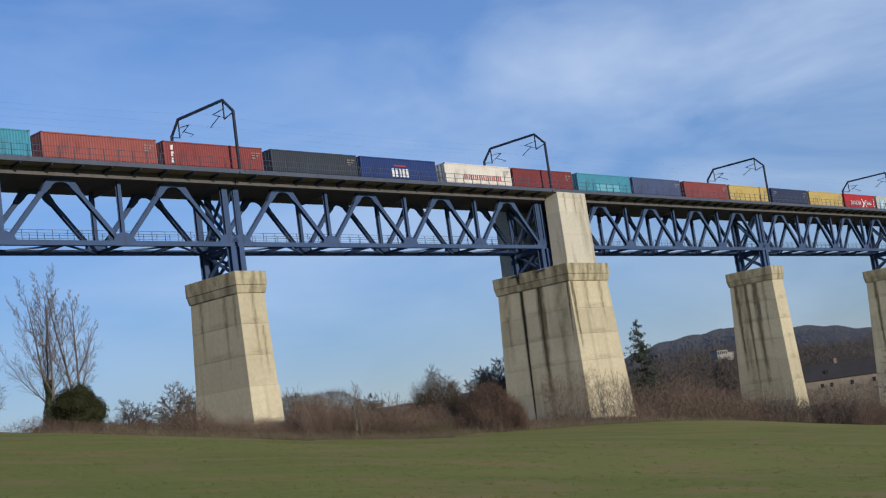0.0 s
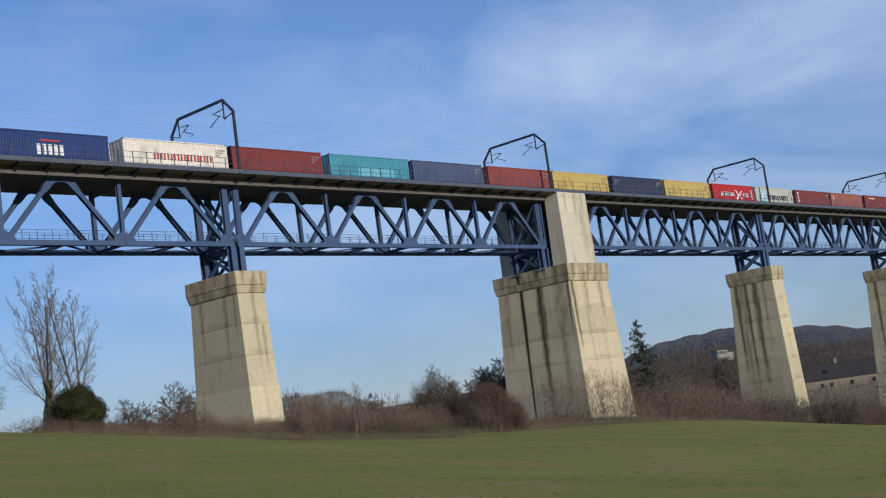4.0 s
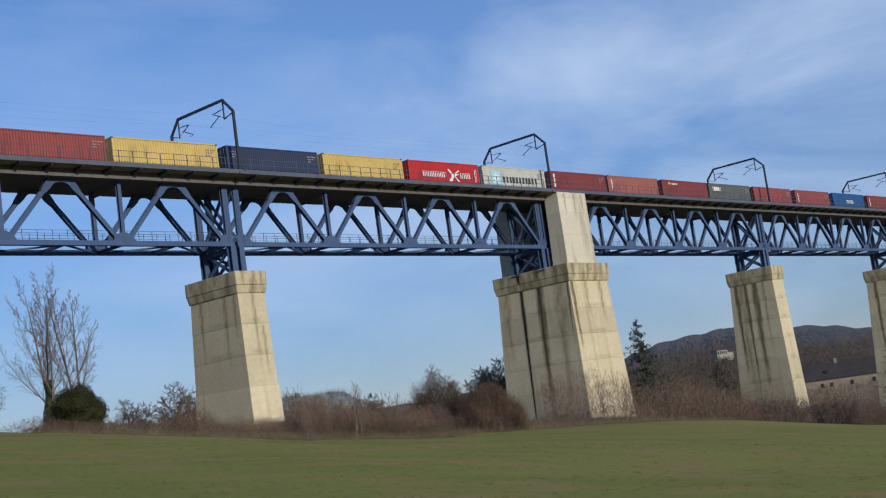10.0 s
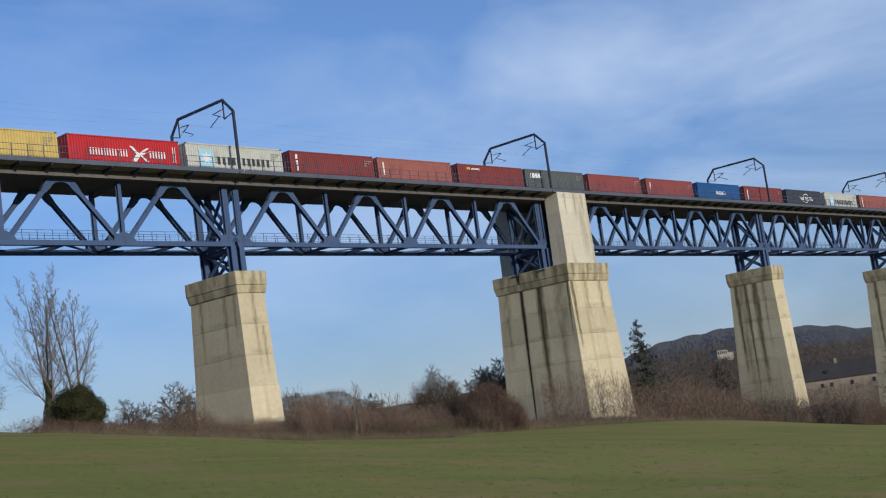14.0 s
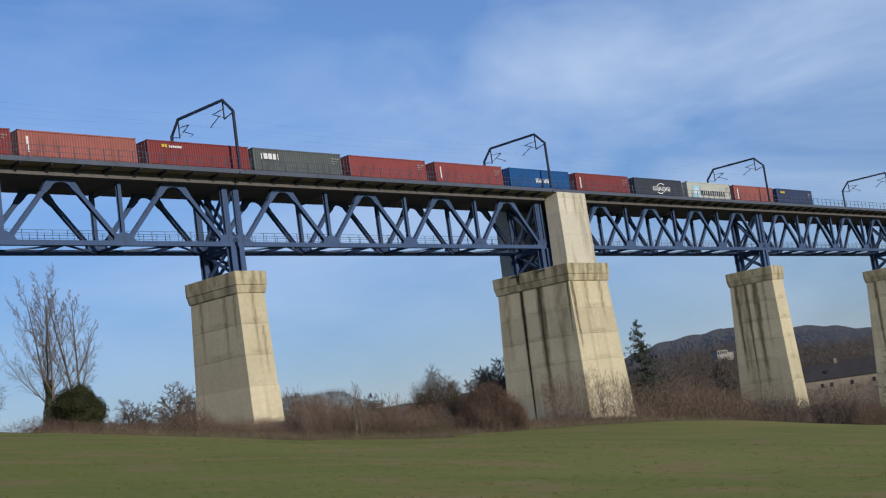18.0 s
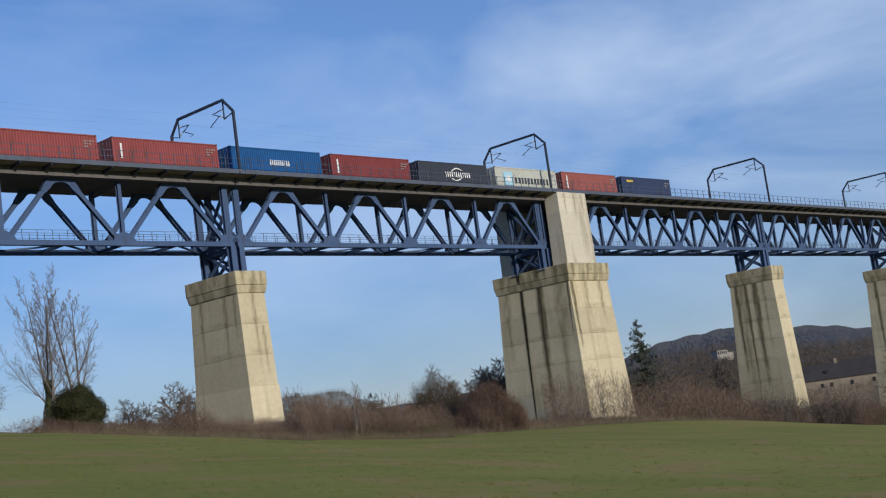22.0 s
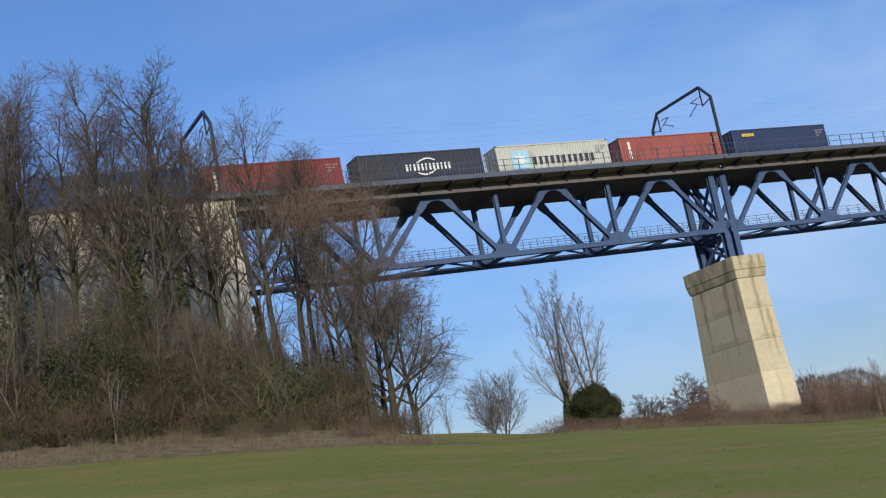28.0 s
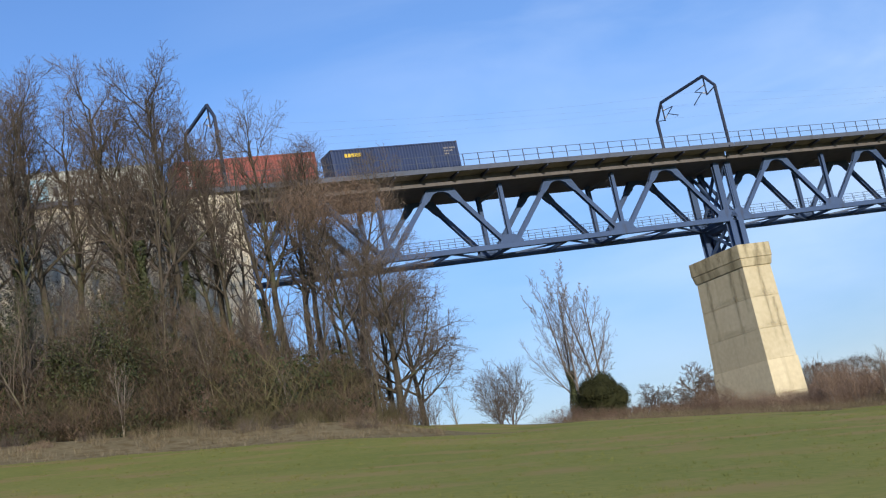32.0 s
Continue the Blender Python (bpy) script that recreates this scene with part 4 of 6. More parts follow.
def swoosh(b, x, z):
    for z0, s in ((z + 0.32, 1), (z - 0.32, -1)):
        pts = [(s * (-1.15 + 0.23 * i), s * (0.62 * math.sin(0.35 + 0.26 * i) - 0.15)) for i in range(9)]
        for (a, c), (d, e) in zip(pts, pts[1:]):
            shape(b, [(a, c), (d, e), (d, e - s * 0.12), (a, c - s * 0.14)], x + s * 0.25, z0)


def upright(x, n=3):
    def fn(b):
        for i in range(n):
            shape(b, [(0, 0), (0.3, 0.02), (0.34, 0.5), (0.04, 0.48)], x, 0.75 + 0.62 * i)
    return fn


def codes(x, z=2.2, n=3):
    def fn(b):
        for i in range(n):
            blocks(b, x, z - 0.26 * i, [0.1, 0.1, 0.1, -0.05, 0.1, 0.1, 0.1, 0.1][: 8 - 2 * i], 0.13, 0.05)
    return fn


def words(x, z, widths, h, gap=0.1):
    return lambda b: blocks(b, x, z, widths, h, gap)


def bars(x0, x1, z, h, n, fill=0.45):
    """n slim upright bars spread from x0 to x1."""
    p = (x1 - x0) / n
    return lambda b: blocks(b, x0, z, [p * fill] * n, h, p * (1 - fill))


P = {
    "teal": box_paint("teal_box", (84, 158, 180)), "brown": box_paint("faded_red_box", (162, 96, 90)), "red": box_paint("red_box", (150, 80, 79)),
    "dgrey": box_paint("dark_grey_box", (70, 76, 86)), "royal": box_paint("royal_blue_box", (54, 74, 128)), "white": box_paint("white_box", (232, 226, 216)),
    "blue": box_paint("dull_blue_box", (86, 99, 134)), "yellow": box_paint("yellow_box", (206, 182, 114)), "navy": box_paint("navy_box", (60, 70, 98)),
    "crimson": box_paint("crimson_box", (192, 54, 60)), "silver": box_paint("silver_box", (196, 198, 190)), "maroon": box_paint("maroon_box", (136, 68, 69)),
    "orange": box_paint("orange_brown_box", (164, 104, 96)), "grey": box_paint("mid_grey_box", (98, 104, 104)), "azure": box_paint("azure_box", (36, 92, 150)),
    "slate": box_paint("slate_box", (66, 72, 84)), "indigo": box_paint("indigo_box", (58, 72, 106)),
}
small_l, small_r = ("white code marks", FADED, codes(0.5)), ("white code marks", FADED, codes(10.6))
# right ends along the line at the start, in order from the head of the train
TRAIN = [
    (-21.86, "teal", "teal corrugated shipping container on the train", [("pale patch", TURQ, words(3.2, 0.9, [1.2, 1.4, 2.2], 0.9))]),
    (-8.81, "brown", "faded red corrugated shipping container", [small_r]),
    (4.0, "red", "deep red container with upright white marks", [("white upright marks", WHITE, upright(0.75, 3)), small_r]),
    (17.15, "dgrey", "dark grey weathered shipping container", [small_r]),
    (29.75, "royal", "royal blue container with white blocks and red arcs", [("white lettering shapes", WHITE, bars(4.7, 7.5, 0.75, 0.95, 5, 0.66)), ("red arc bars", REDM, words(5.1, 1.95, [1.9], 0.16))]),
    (43.3, "white", "white container with red lettering shapes", [("red lettering shapes", REDM, bars(3.3, 10.2, 1.0, 0.62, 18, 0.45)), small_r]),
    (55.8, "maroon", "dark red corrugated shipping container", [small_r]),
    (69.0, "teal", "teal container with paler patch", [("pale patch", TURQ, words(4.0, 0.55, [2.0, 1.4, 2.0], 0.95, 0.05))]),
    (81.75, "blue", "dull blue corrugated shipping container", [small_r]),
    (94.9, "red", "plain red corrugated shipping container", [small_r]),
    (107.6, "yellow", "yellow corrugated shipping container", [small_r]),
    (120.7, "navy", "navy blue container with small white marks", [small_l, small_r]),
    (133.5, "yellow", "yellow corrugated shipping container", [small_r]),
    (146.5, "crimson", "bright red container with white bird emblem", [("white lettering shapes", WHITE, bars(2.2, 6.3, 1.0, 0.7, 14, 0.45)), ("white bird emblem", WHITE, lambda b: bird(b, 6.4, 1.35)), ("white lettering shapes", WHITE, bars(8.6, 10.5, 1.0, 0.7, 6, 0.45)), ("white bars", WHITE, words(11.2, 0.7, [0.1, 0.06], 1.5, 0.15))]),
    (159.3, "silver", "light grey container with dark lettering shapes and star", [("pale blue square", ICE, words(1.5, 0.55, [1.75], 1.75)), ("white star", WHITE, lambda b: star_up(b, 2.38, 1.42)), ("dark lettering shapes", INK, bars(3.7, 10.5, 0.9, 0.75, 11, 0.52)), small_r]),
    (172.4, "maroon", "dark red container with white squares", [("white squares", WHITE, upright(0.7, 3)), small_r]),
    (185.1, "orange", "orange-brown corrugated shipping container", [("white upright marks", WHITE, words(0.75, 0.9, [0.22], 1.4))]),
    (198.35, "maroon", "dark red container with small pale emblem", [("yellow emblem", YELM, words(1.6, 2.2, [0.3, 0.25], 0.3, 0.05)), ("white lettering shapes", WHITE, words(2.4, 2.2, [0.16] * 7, 0.22, 0.06))]),
    (210.95, "grey", "mid grey container with white lettering shapes", [("white lettering shapes", WHITE, words(1.0, 1.75, [0.12, -0.02, 0.5, 0.5, 0.4, -0.02, 0.12], 0.6, 0.1)), small_r]),
    (224.2, "red", "red corrugated shipping container", [small_r]),
    (237.8, "red", "red container with upright white marks", [("white upright marks", WHITE, words(0.8, 0.9, [0.2], 1.4)), small_r]),
    (251.3, "azure", "bright blue container with white lettering shapes", [("white lettering shapes", WHITE, bars(5.0, 7.7, 1.15, 0.55, 10, 0.55))]),
    (264.8, "maroon", "red container with upright white marks", [("white upright marks", WHITE, words(0.8, 0.8, [0.24], 1.5)), small_r]),
    (278.3, "slate", "dark slate container with white swoosh", [("white lettering shapes", WHITE, bars(4.4, 8.9, 1.15, 0.6, 12, 0.5)), ("white swoosh", WHITE, lambda b: swoosh(b, 6.4, 1.5))]),
    (291.8, "silver", "light grey container with dark lettering shapes and star", [("pale blue square", ICE, words(1.5, 0.55, [1.75], 1.75)), ("white star", WHITE, lambda b: star_up(b, 2.38, 1.42)), ("dark lettering shapes", INK, bars(3.7, 10.5, 0.9, 0.75, 11, 0.52)), small_r]),
    (305.1, "brown", "red container with upright white marks", [("white upright marks", WHITE, words(0.9, 0.7, [0.26], 1.7)), small_r]),
    (318.5, "indigo", "navy blue container with yellow lettering shapes", [("yellow lettering shapes", YELM, words(1.2, 2.1, [0.26, 0.26, 0.26, 0.26, 0.22], 0.32, 0.06)), small_r]),
]


def star_up(b, x, z):
    """A star a little proud of its square."""
    k = len(b.v)
    star(b, x, z)
    b.v[k:] = [(p, y - 0.006, q) for p, y, q in b.v[k:]]


for end, paint, label, marks in TRAIN:
    container(label, P[paint], end - BOX_L, marks)
    wagon(end - BOX_L)


def motions():
    """The whole train rolls towards -x, slowing a very little."""
    lean = -math.degrees(math.atan(SLOPE))
    for t, x, z in MOVING:
        y = t.matrix_basis.translation.y
        rows = []
        for s in (0, 4, 8, 12, 16, 20, 24, 28, 32):
            at = x - (10.96 * s - 0.0035 * s * s)
            rows.append((s, pose(at, y, z + SLOPE * at, 0, lean, 0)))
        walk(t, rows)


# ---- plants ----
def unit(v):
    return v / max(1e-9, v.length)


def grow(trunk, twigs, rnd, start, way, length, radius, level, spec):
    """One branch and, by recursion, its branches."""
    seg = spec["seg"][level]
    pts, rad = [start.copy()], [radius]
    p, d = start.copy(), way.copy()
    for i in range(seg):
        d = unit(d + Vector((rnd.gauss(0, 1), rnd.gauss(0, 1), rnd.gauss(0, 1))) * spec["wander"][level] + Vector((0, 0, spec["lift"][level])))
        p = p + d * (length / seg)
        pts.append(p.copy())
        rad.append(max(spec["thin"], radius * (1 - 0.82 * (i + 1) / seg)))
    if level + 1 >= len(spec["seg"]):
        # the last twigs are slim tapering slivers
        s = unit(d.cross(Vector((rnd.gauss(0, 1), rnd.gauss(0, 1), rnd.gauss(0, 1))))) * spec["sliver"]
        twigs.add([start - s, start + s, pts[-1]], [(0, 1, 2)])
        return
    (trunk if level < spec["split"] else twigs).tube(pts, rad, spec["sides"][level])
    n = spec["count"][level]
    lo = spec["bare"][level]
    spin = rnd.random() * 6.28
    for i in range(n):
        k = lo + (1 - lo) * (i + rnd.random()) / n
        j = min(seg - 1, int(k * seg))
        f = k * seg - j
        at = pts[j].lerp(pts[j + 1], f)
        d = unit(pts[j + 1] - pts[j])
        spin += 2.4 + rnd.uniform(-0.5, 0.5)
        s = d.cross(Vector((0, 0, 1)) if abs(d.z) < 0.95 else Vector((1, 0, 0)))
        s = unit(s)
        u = d.cross(s)
        ang = radians(rnd.uniform(*spec["angle"][level]))
        way2 = d * math.cos(ang) + (s * math.cos(spin) + u * math.sin(spin)) * math.sin(ang)
        ln = length * rnd.uniform(*spec["ratio"][level]) * (1.15 - spec.get("fall", 0.55) * k)
        grow(trunk, twigs, rnd, at, way2, ln, max(spec["thin"], rad[j] * spec.get("girth", 0.6)), level + 1, spec)


OAK = dict(seg=[6, 5, 4, 3, 2], wander=[0.05, 0.09, 0.12, 0.16, 0.2], lift=[0.05, 0.10, 0.07, 0.04, 0.03], sides=[7, 5, 4, 3, 3], count=[14, 9, 8, 9], bare=[0.13, 0.2, 0.15, 0.1], angle=[(35, 68), (30, 60), (25, 60), (25, 60)], ratio=[(0.4, 0.62), (0.42, 0.66), (0.42, 0.7), (0.5, 0.85)], thin=0.009, split=2, sliver=0.010, girth=0.48)
TALL = dict(seg=[9, 7, 5, 4, 2], wander=[0.035, 0.09, 0.12, 0.16, 0.22], lift=[0.04, 0.10, 0.06, 0.04, 0.02], sides=[7, 5, 4, 3, 3], fall=0.5, count=[18, 7, 6, 7], bare=[0.46, 0.16, 0.1, 0.05], angle=[(26, 54), (26, 52), (28, 56), (30, 62)], ratio=[(0.19, 0.29), (0.46, 0.68), (0.46, 0.7), (0.55, 0.9)], thin=0.011, split=2, sliver=0.0078, girth=0.62)
BIRCH = dict(seg=[10, 7, 5, 3, 2], wander=[0.03, 0.05, 0.08, 0.12, 0.2], lift=[0.02, 0.07, 0.07, 0.05, 0.02], sides=[7, 5, 4, 3, 3], fall=0.8, count=[11, 8, 5, 5], bare=[0.16, 0.12, 0.1, 0.05], angle=[(20, 46), (20, 40), (22, 46), (25, 55)], ratio=[(0.34, 0.52), (0.3, 0.5), (0.42, 0.66), (0.5, 0.9)], thin=0.009, split=1, sliver=0.0065, girth=0.45)
POLE = dict(seg=[7, 4, 3, 2], wander=[0.06, 0.14, 0.2, 0.25], lift=[0.06, 0.16, 0.10, 0.05], sides=[6, 4, 3, 3], count=[15, 7, 6], bare=[0.3, 0.2, 0.15], angle=[(18, 50), (28, 58), (28, 65)], ratio=[(0.16, 0.3), (0.45, 0.7), (0.5, 0.9)], thin=0.009, split=1, sliver=0.009)
SAPLING = dict(seg=[6, 4, 2], wander=[0.07, 0.12, 0.2], lift=[0.05, 0.15, 0.1], sides=[5, 3, 3], count=[13, 8], bare=[0.25, 0.15], angle=[(20, 48), (25, 55)], ratio=[(0.25, 0.45), (0.35, 0.7)], thin=0.010, split=1, sliver=0.010)


def tree_meshes(seed, spec, height, radius, bark, twig, stems=1, flare=0.0):
    rnd = random.Random(seed)
    a, b = Buf(), Buf()
    for i in range(stems):
        w = rnd.random() * 6.28
        o = Vector((math.cos(w), math.sin(w), 0)) * (0.35 * (stems > 1))
        lean = Vector((math.cos(w) * flare, math.sin(w) * flare, 1)) + Vector((rnd.gauss(0, 0.05), rnd.gauss(0, 0.05), 0))
        grow(a, b, rnd, o + Vector((0, 0, -0.4)), unit(lean), height * rnd.uniform(0.82, 1.0), radius, 0, spec)
    return a.mesh("trunk", bark, smooth=True), b.mesh("crown", twig)


def units(a):
    return a / np.maximum(1e-9, np.linalg.norm(a, axis=1, keepdims=True))


def leaf_cloud(rnd, n, place, size):
    """n small folded leaves, at points that place() gives with an outward direction."""
    rs = np.random.RandomState(rnd.randrange(1 << 30))
    spots = [place() for _ in range(n)]
    p = np.array([tuple(q[0]) for q in spots])
    out = units(np.array([tuple(q[1]) for q in spots]) + rs.normal(0, 0.5, (n, 3)))
    s = units(np.cross(out, rs.normal(0, 1, (n, 3))))
    u = np.cross(out, s)
    k = size * rs.uniform(0.6, 1.4, (n, 1))
    vs = np.stack([p - s * k, p - u * k * 0.5 - out * k * 0.15, p + s * k, p + u * k * 0.5 - out * k * 0.15], 1).reshape(-1, 3)
    b = Buf()
    b.v = vs.tolist()
    i = 4 * np.arange(n)
    b.f = np.stack([i, i + 1, i + 2, i, i + 2, i + 3], 1).reshape(-1, 3).tolist()
    return b


def tree(name, meshes, at, label, category="tree", group="", ivy=0.0, seed=0):
    t = thing(name, at, label, category, group)
    part("trunk", meshes[0], t)
    part("crown", meshes[1], t)
    if ivy:
        rnd = random.Random(seed)

        def place():
            z, w = rnd.random() ** 0.8 * ivy, rnd.random() * 6.28
            r = 0.2 + 0.35 * rnd.random() * (1.1 - z / ivy) + 0.12 * math.sin(z * 2.1 + seed)
            o = Vector((math.cos(w), math.sin(w), 0))
            return o * max(0.15, r) + Vector((0, 0, z)), o + Vector((0, 0, 0.3))
        part("ivy", leaf_cloud(rnd, 1900, place, 0.12).mesh("ivy", M_IVY), t, "dark ivy round the trunk")
    return t


def planted(x, y, turn=0.0, size=1.0, tilt=(0, 0), dz=0.0):
    m = Matrix.LocRotScale(on_ground(x, y, dz), Euler((radians(tilt[0]), radians(tilt[1]), turn)), (size, size, size))
    return m


def by_view(az, dist):
    """A place on the plan, by direction (degrees clockwise from +y) and distance from the tripod."""
    return EYE.x + dist * math.sin(radians(az)), EYE.y + dist * math.cos(radians(az))


# a small stock of bare trees that the copies are scaled from
TALL_A = tree_meshes(11, TALL, 26.5, 0.38, M_BARK, M_TWIG)
TALL_B = tree_meshes(12, TALL, 26.5, 0.36, M_BARK, M_TWIG)
TALL_C = tree_meshes(13, TALL, 24, 0.24, M_BARK, M_TWIG, stems=2, flare=0.10)
OAK_A = tree_meshes(21, OAK, 12, 0.30, M_BARK, M_TWIG)
OAK_B = tree_meshes(22, OAK, 11, 0.26, M_BARK, M_TWIG)
POLE_A = tree_meshes(31, POLE, 18, 0.2, M_BARK, M_TWIG)
POLE_B = tree_meshes(32, POLE, 16, 0.16, M_POLEBARK, M_TWIG_OLIVE)
POLE_C = tree_meshes(33, POLE, 15, 0.13, M_POLEBARK, M_TWIG, stems=2, flare=0.10)
FAR_OAK = dict(OAK, seg=[5, 4, 3, 2], wander=OAK["wander"][:4], count=[13, 9, 12], sides=[6, 4, 3, 3], split=1, sliver=0.025, thin=0.02)
ROUND = tree_meshes(63, dict(OAK, count=[14, 9, 8, 7], bare=[0.28, 0.15, 0.1, 0.05], angle=[(40, 74), (32, 62), (28, 62), (28, 65)], ratio=[(0.42, 0.58), (0.42, 0.66), (0.42, 0.7), (0.5, 0.85)], lift=[0.03, 0.03, 0.01, 0.0, 0.0], wander=[0.06, 0.13, 0.16, 0.2, 0.25], sliver=0.010, thin=0.022, girth=0.58), 9, 0.34, M_BARK, M_TWIG)
FAR_A = tree_meshes(61, FAR_OAK, 12, 0.28, M_BARK, M_TWIG)
FAR_B = tree_meshes(62, FAR_OAK, 11, 0.25, M_BARK, M_TWIG_RED)
SAP_A = tree_meshes(41, SAPLING, 5, 0.05, M_BIRCH, M_POPLAR, stems=2, flare=0.12)
SAP_B = tree_meshes(42, SAPLING, 4.5, 0.04, M_TWIG, M_TWIG_RED, stems=3, flare=0.2)


def height_of(stock):
    return max(v.co.z for me in stock for v in me.vertices)


def rise(az, d, el):
    """How tall a thing must be to reach el degrees over the eye's level."""
    return EYE.z + d * math.tan(radians(el)) - ground(*by_view(az, d))


def forest():
    """The wood in front of the abutment, at the foot of the slope."""
    rnd = random.Random(5)
    tall = {0: (TALL_A, height_of(TALL_A)), 1: (TALL_B, height_of(TALL_B)), 2: (TALL_C, height_of(TALL_C)), 3: (POLE_A, height_of(POLE_A))}
    # direction, distance, stock, height, height of the ivy
    rows = [(12.7, 84, 0, 26.2, 0), (15.3, 84, 1, 25.2, 11), (14.1, 87, 2, 23.5, 0), (13.5, 81, 3, 19.0, 12), (9.7, 84, 1, 24.3, 0), (8.3, 82, 2, 23.5, 11), (11.1, 87, 0, 23.0, 0), (16.7, 86, 2, 22.8, 0),
            (19.4, 84, 0, 21.8, 0), (18.3, 82, 3, 18.5, 8), (20.5, 86, 1, 19.5, 0), (21.6, 84, 2, 19.4, 0), (22.5, 87, 3, 15.5, 0), (6.6, 83, 0, 24.5, 10), (4.9, 85, 2, 24.0, 0), (3.3, 83, 1, 24.5, 9),
            (1.6, 85, 0, 23.5, 0), (0.0, 83, 2, 24.0, 0), (-2.5, 84, 1, 23.5, 9), (-6, 85, 0, 23.5, 0), (-10, 85, 2, 24, 0), (-15, 86, 1, 23.5, 0), (-21, 87, 0, 23.5, 0), (5.8, 88, 3, 20.5, 0), (2.3, 89, 3, 21.0, 0), (17.5, 88, 3, 18.0, 0),
            (13.4, 89, 0, 23.5, 0), (7.4, 87, 1, 23.0, 0), (4.0, 89, 0, 23.0, 0), (16.2, 89, 1, 22.5, 0), (19.9, 87, 1, 19.5, 0)]
    for i, (az, d, k, h, ivy) in enumerate(rows):
        x, y = by_view(az, d)
        stock, full = tall[k]
        size = h / full
        tree("bare_tree", stock, planted(x, y, rnd.random() * 6.28, size), "tall bare winter tree" + (" with ivy-clad trunk" if ivy else " with fine brown twigs"), "tree", "trees of the wood", ivy / size, i)
    for i in range(84):
        az, d = (rnd.uniform(-11, 18.0), rnd.uniform(73, 91)) if i < 68 else (rnd.uniform(17.0, 22.6), rnd.uniform(77, 88))
        x, y = by_view(az, d)
        tree("bare_tree", rnd.choice((POLE_A, POLE_B, POLE_C, POLE_C)), planted(x, y, rnd.random() * 6.28, rnd.uniform(0.36, 0.62), (rnd.gauss(0, 4), rnd.gauss(2, 5))), "slender bare tree in the undergrowth", "tree", "trees of the wood")
    # spreading trees at the wood's end
    for az, d, stock, turn, k in ((21.9, 79, TALL_B, 4.0, 0.52), (22.7, 82, POLE_A, 1.0, 0.68), (23.4, 80, OAK_A, 2.3, 0.92), (23.0, 84, OAK_B, 4.1, 0.8), (24.3, 83, OAK_B, 1.0, 0.78)):
        x, y = by_view(az, d)
        tree("bare_tree", stock, planted(x, y, turn, k), "broad bare tree at the end of the wood", "tree", "trees of the wood")


forest()


def thicket(seed, n, height, width, twig_r, droop=0.0, slivers=700):
    """One clump: arching stems with a haze of fine side twigs."""
    rnd = random.Random(seed)
    b = Buf()
    for _ in range(n):
        w, r = rnd.random() * 6.28, width * math.sqrt(rnd.random())
        p = Vector((r * math.cos(w), r * math.sin(w), -0.15))
        d = unit(Vector((rnd.gauss(0, 0.35), rnd.gauss(0, 0.35), 1)))
        L = height * rnd.uniform(0.45, 1.0) * (1 - 0.35 * (r / width) ** 2)
        pts = [p.copy()]
        for i in range(3):
            d = unit(d + Vector((rnd.gauss(0, 0.2), rnd.gauss(0, 0.2), -droop * i)))
            p = p + d * L / 3
            pts.append(p.copy())
        b.tube(pts, [twig_r * 1.5, twig_r * 1.2, twig_r, twig_r * 0.5], 3)
        for i in range(slivers // n):
            k = rnd.uniform(0.1, 1)
            j = min(2, int(k * 3))
            q = pts[j].lerp(pts[j + 1], k * 3 - j)
            d2 = unit(Vector((rnd.gauss(0, 0.8), rnd.gauss(0, 0.8), 0.55)))
            l2 = L * rnd.uniform(0.12, 0.4)
            s = unit(d2.cross(Vector((rnd.gauss(0, 1), rnd.gauss(0, 1), rnd.gauss(0, 1))))) * twig_r * 0.55
            e = q + d2 * l2 + Vector((rnd.gauss(0, 0.06), rnd.gauss(0, 0.06), rnd.gauss(0, 0.06)))
            b.add([q - s, q + s, e], [(0, 1, 2)])
    return b


SHRUB = {}
for key, seed, n, h, w, r, droop, mat in (("red_a", 1, 40, 2.4, 1.5, 0.012, 0.16, M_TWIG_RED), ("red_b", 2, 40, 3.0, 1.6, 0.013, 0.08, M_TWIG_RED), ("brown_a", 3, 40, 3.4, 1.7, 0.013, 0.05, M_TWIG), ("olive_a", 4, 40, 2.8, 1.6, 0.013, 0.1, M_TWIG_OLIVE)):
    SHRUB[key] = thicket(seed, n, h, w, r, droop, 1100).mesh("branchwork", mat)


def leaf_mesh(seed, n, h, w, size, mat, name="foliage"):
    rnd = random.Random(seed)

    def place():
        a, r = rnd.random() * 6.28, w * math.sqrt(rnd.random())
        z = h * rnd.random() * (1 - 0.5 * (r / w) ** 2)
        return Vector((r * math.cos(a), r * math.sin(a), z)), Vector((rnd.gauss(0, 1), rnd.gauss(0, 1), 0.5))
    return leaf_cloud(rnd, n, place, size).mesh(name, mat)


LITTER = leaf_mesh(7, 260, 1.5, 1.6, 0.034, M_DEADLEAF)
GREENS = leaf_mesh(8, 800, 2.5, 1.3, 0.085, M_IVY)


def shrub(key, x, y, size=1.0, tall=1.0, leaves=True, green=False, rnd=random):
    t = thing("shrub", Matrix.LocRotScale(on_ground(x, y), Euler((0, 0, rnd.random() * 6.28)), (size, size, size * tall)),
              {"r": "tangled bare shrub with reddish brown stems", "b": "bare brown shrub on the bank", "o": "olive-brown bare shrub in the undergrowth"}[key[0]], "shrub", "thicket along the field")
    part("branchwork", SHRUB[key], t)
    if leaves:
        part("dead_foliage", LITTER, t, "brown withered leaves")
    if green:
        part("ivy", GREENS, t, "dark green ivy leaves")
    return t


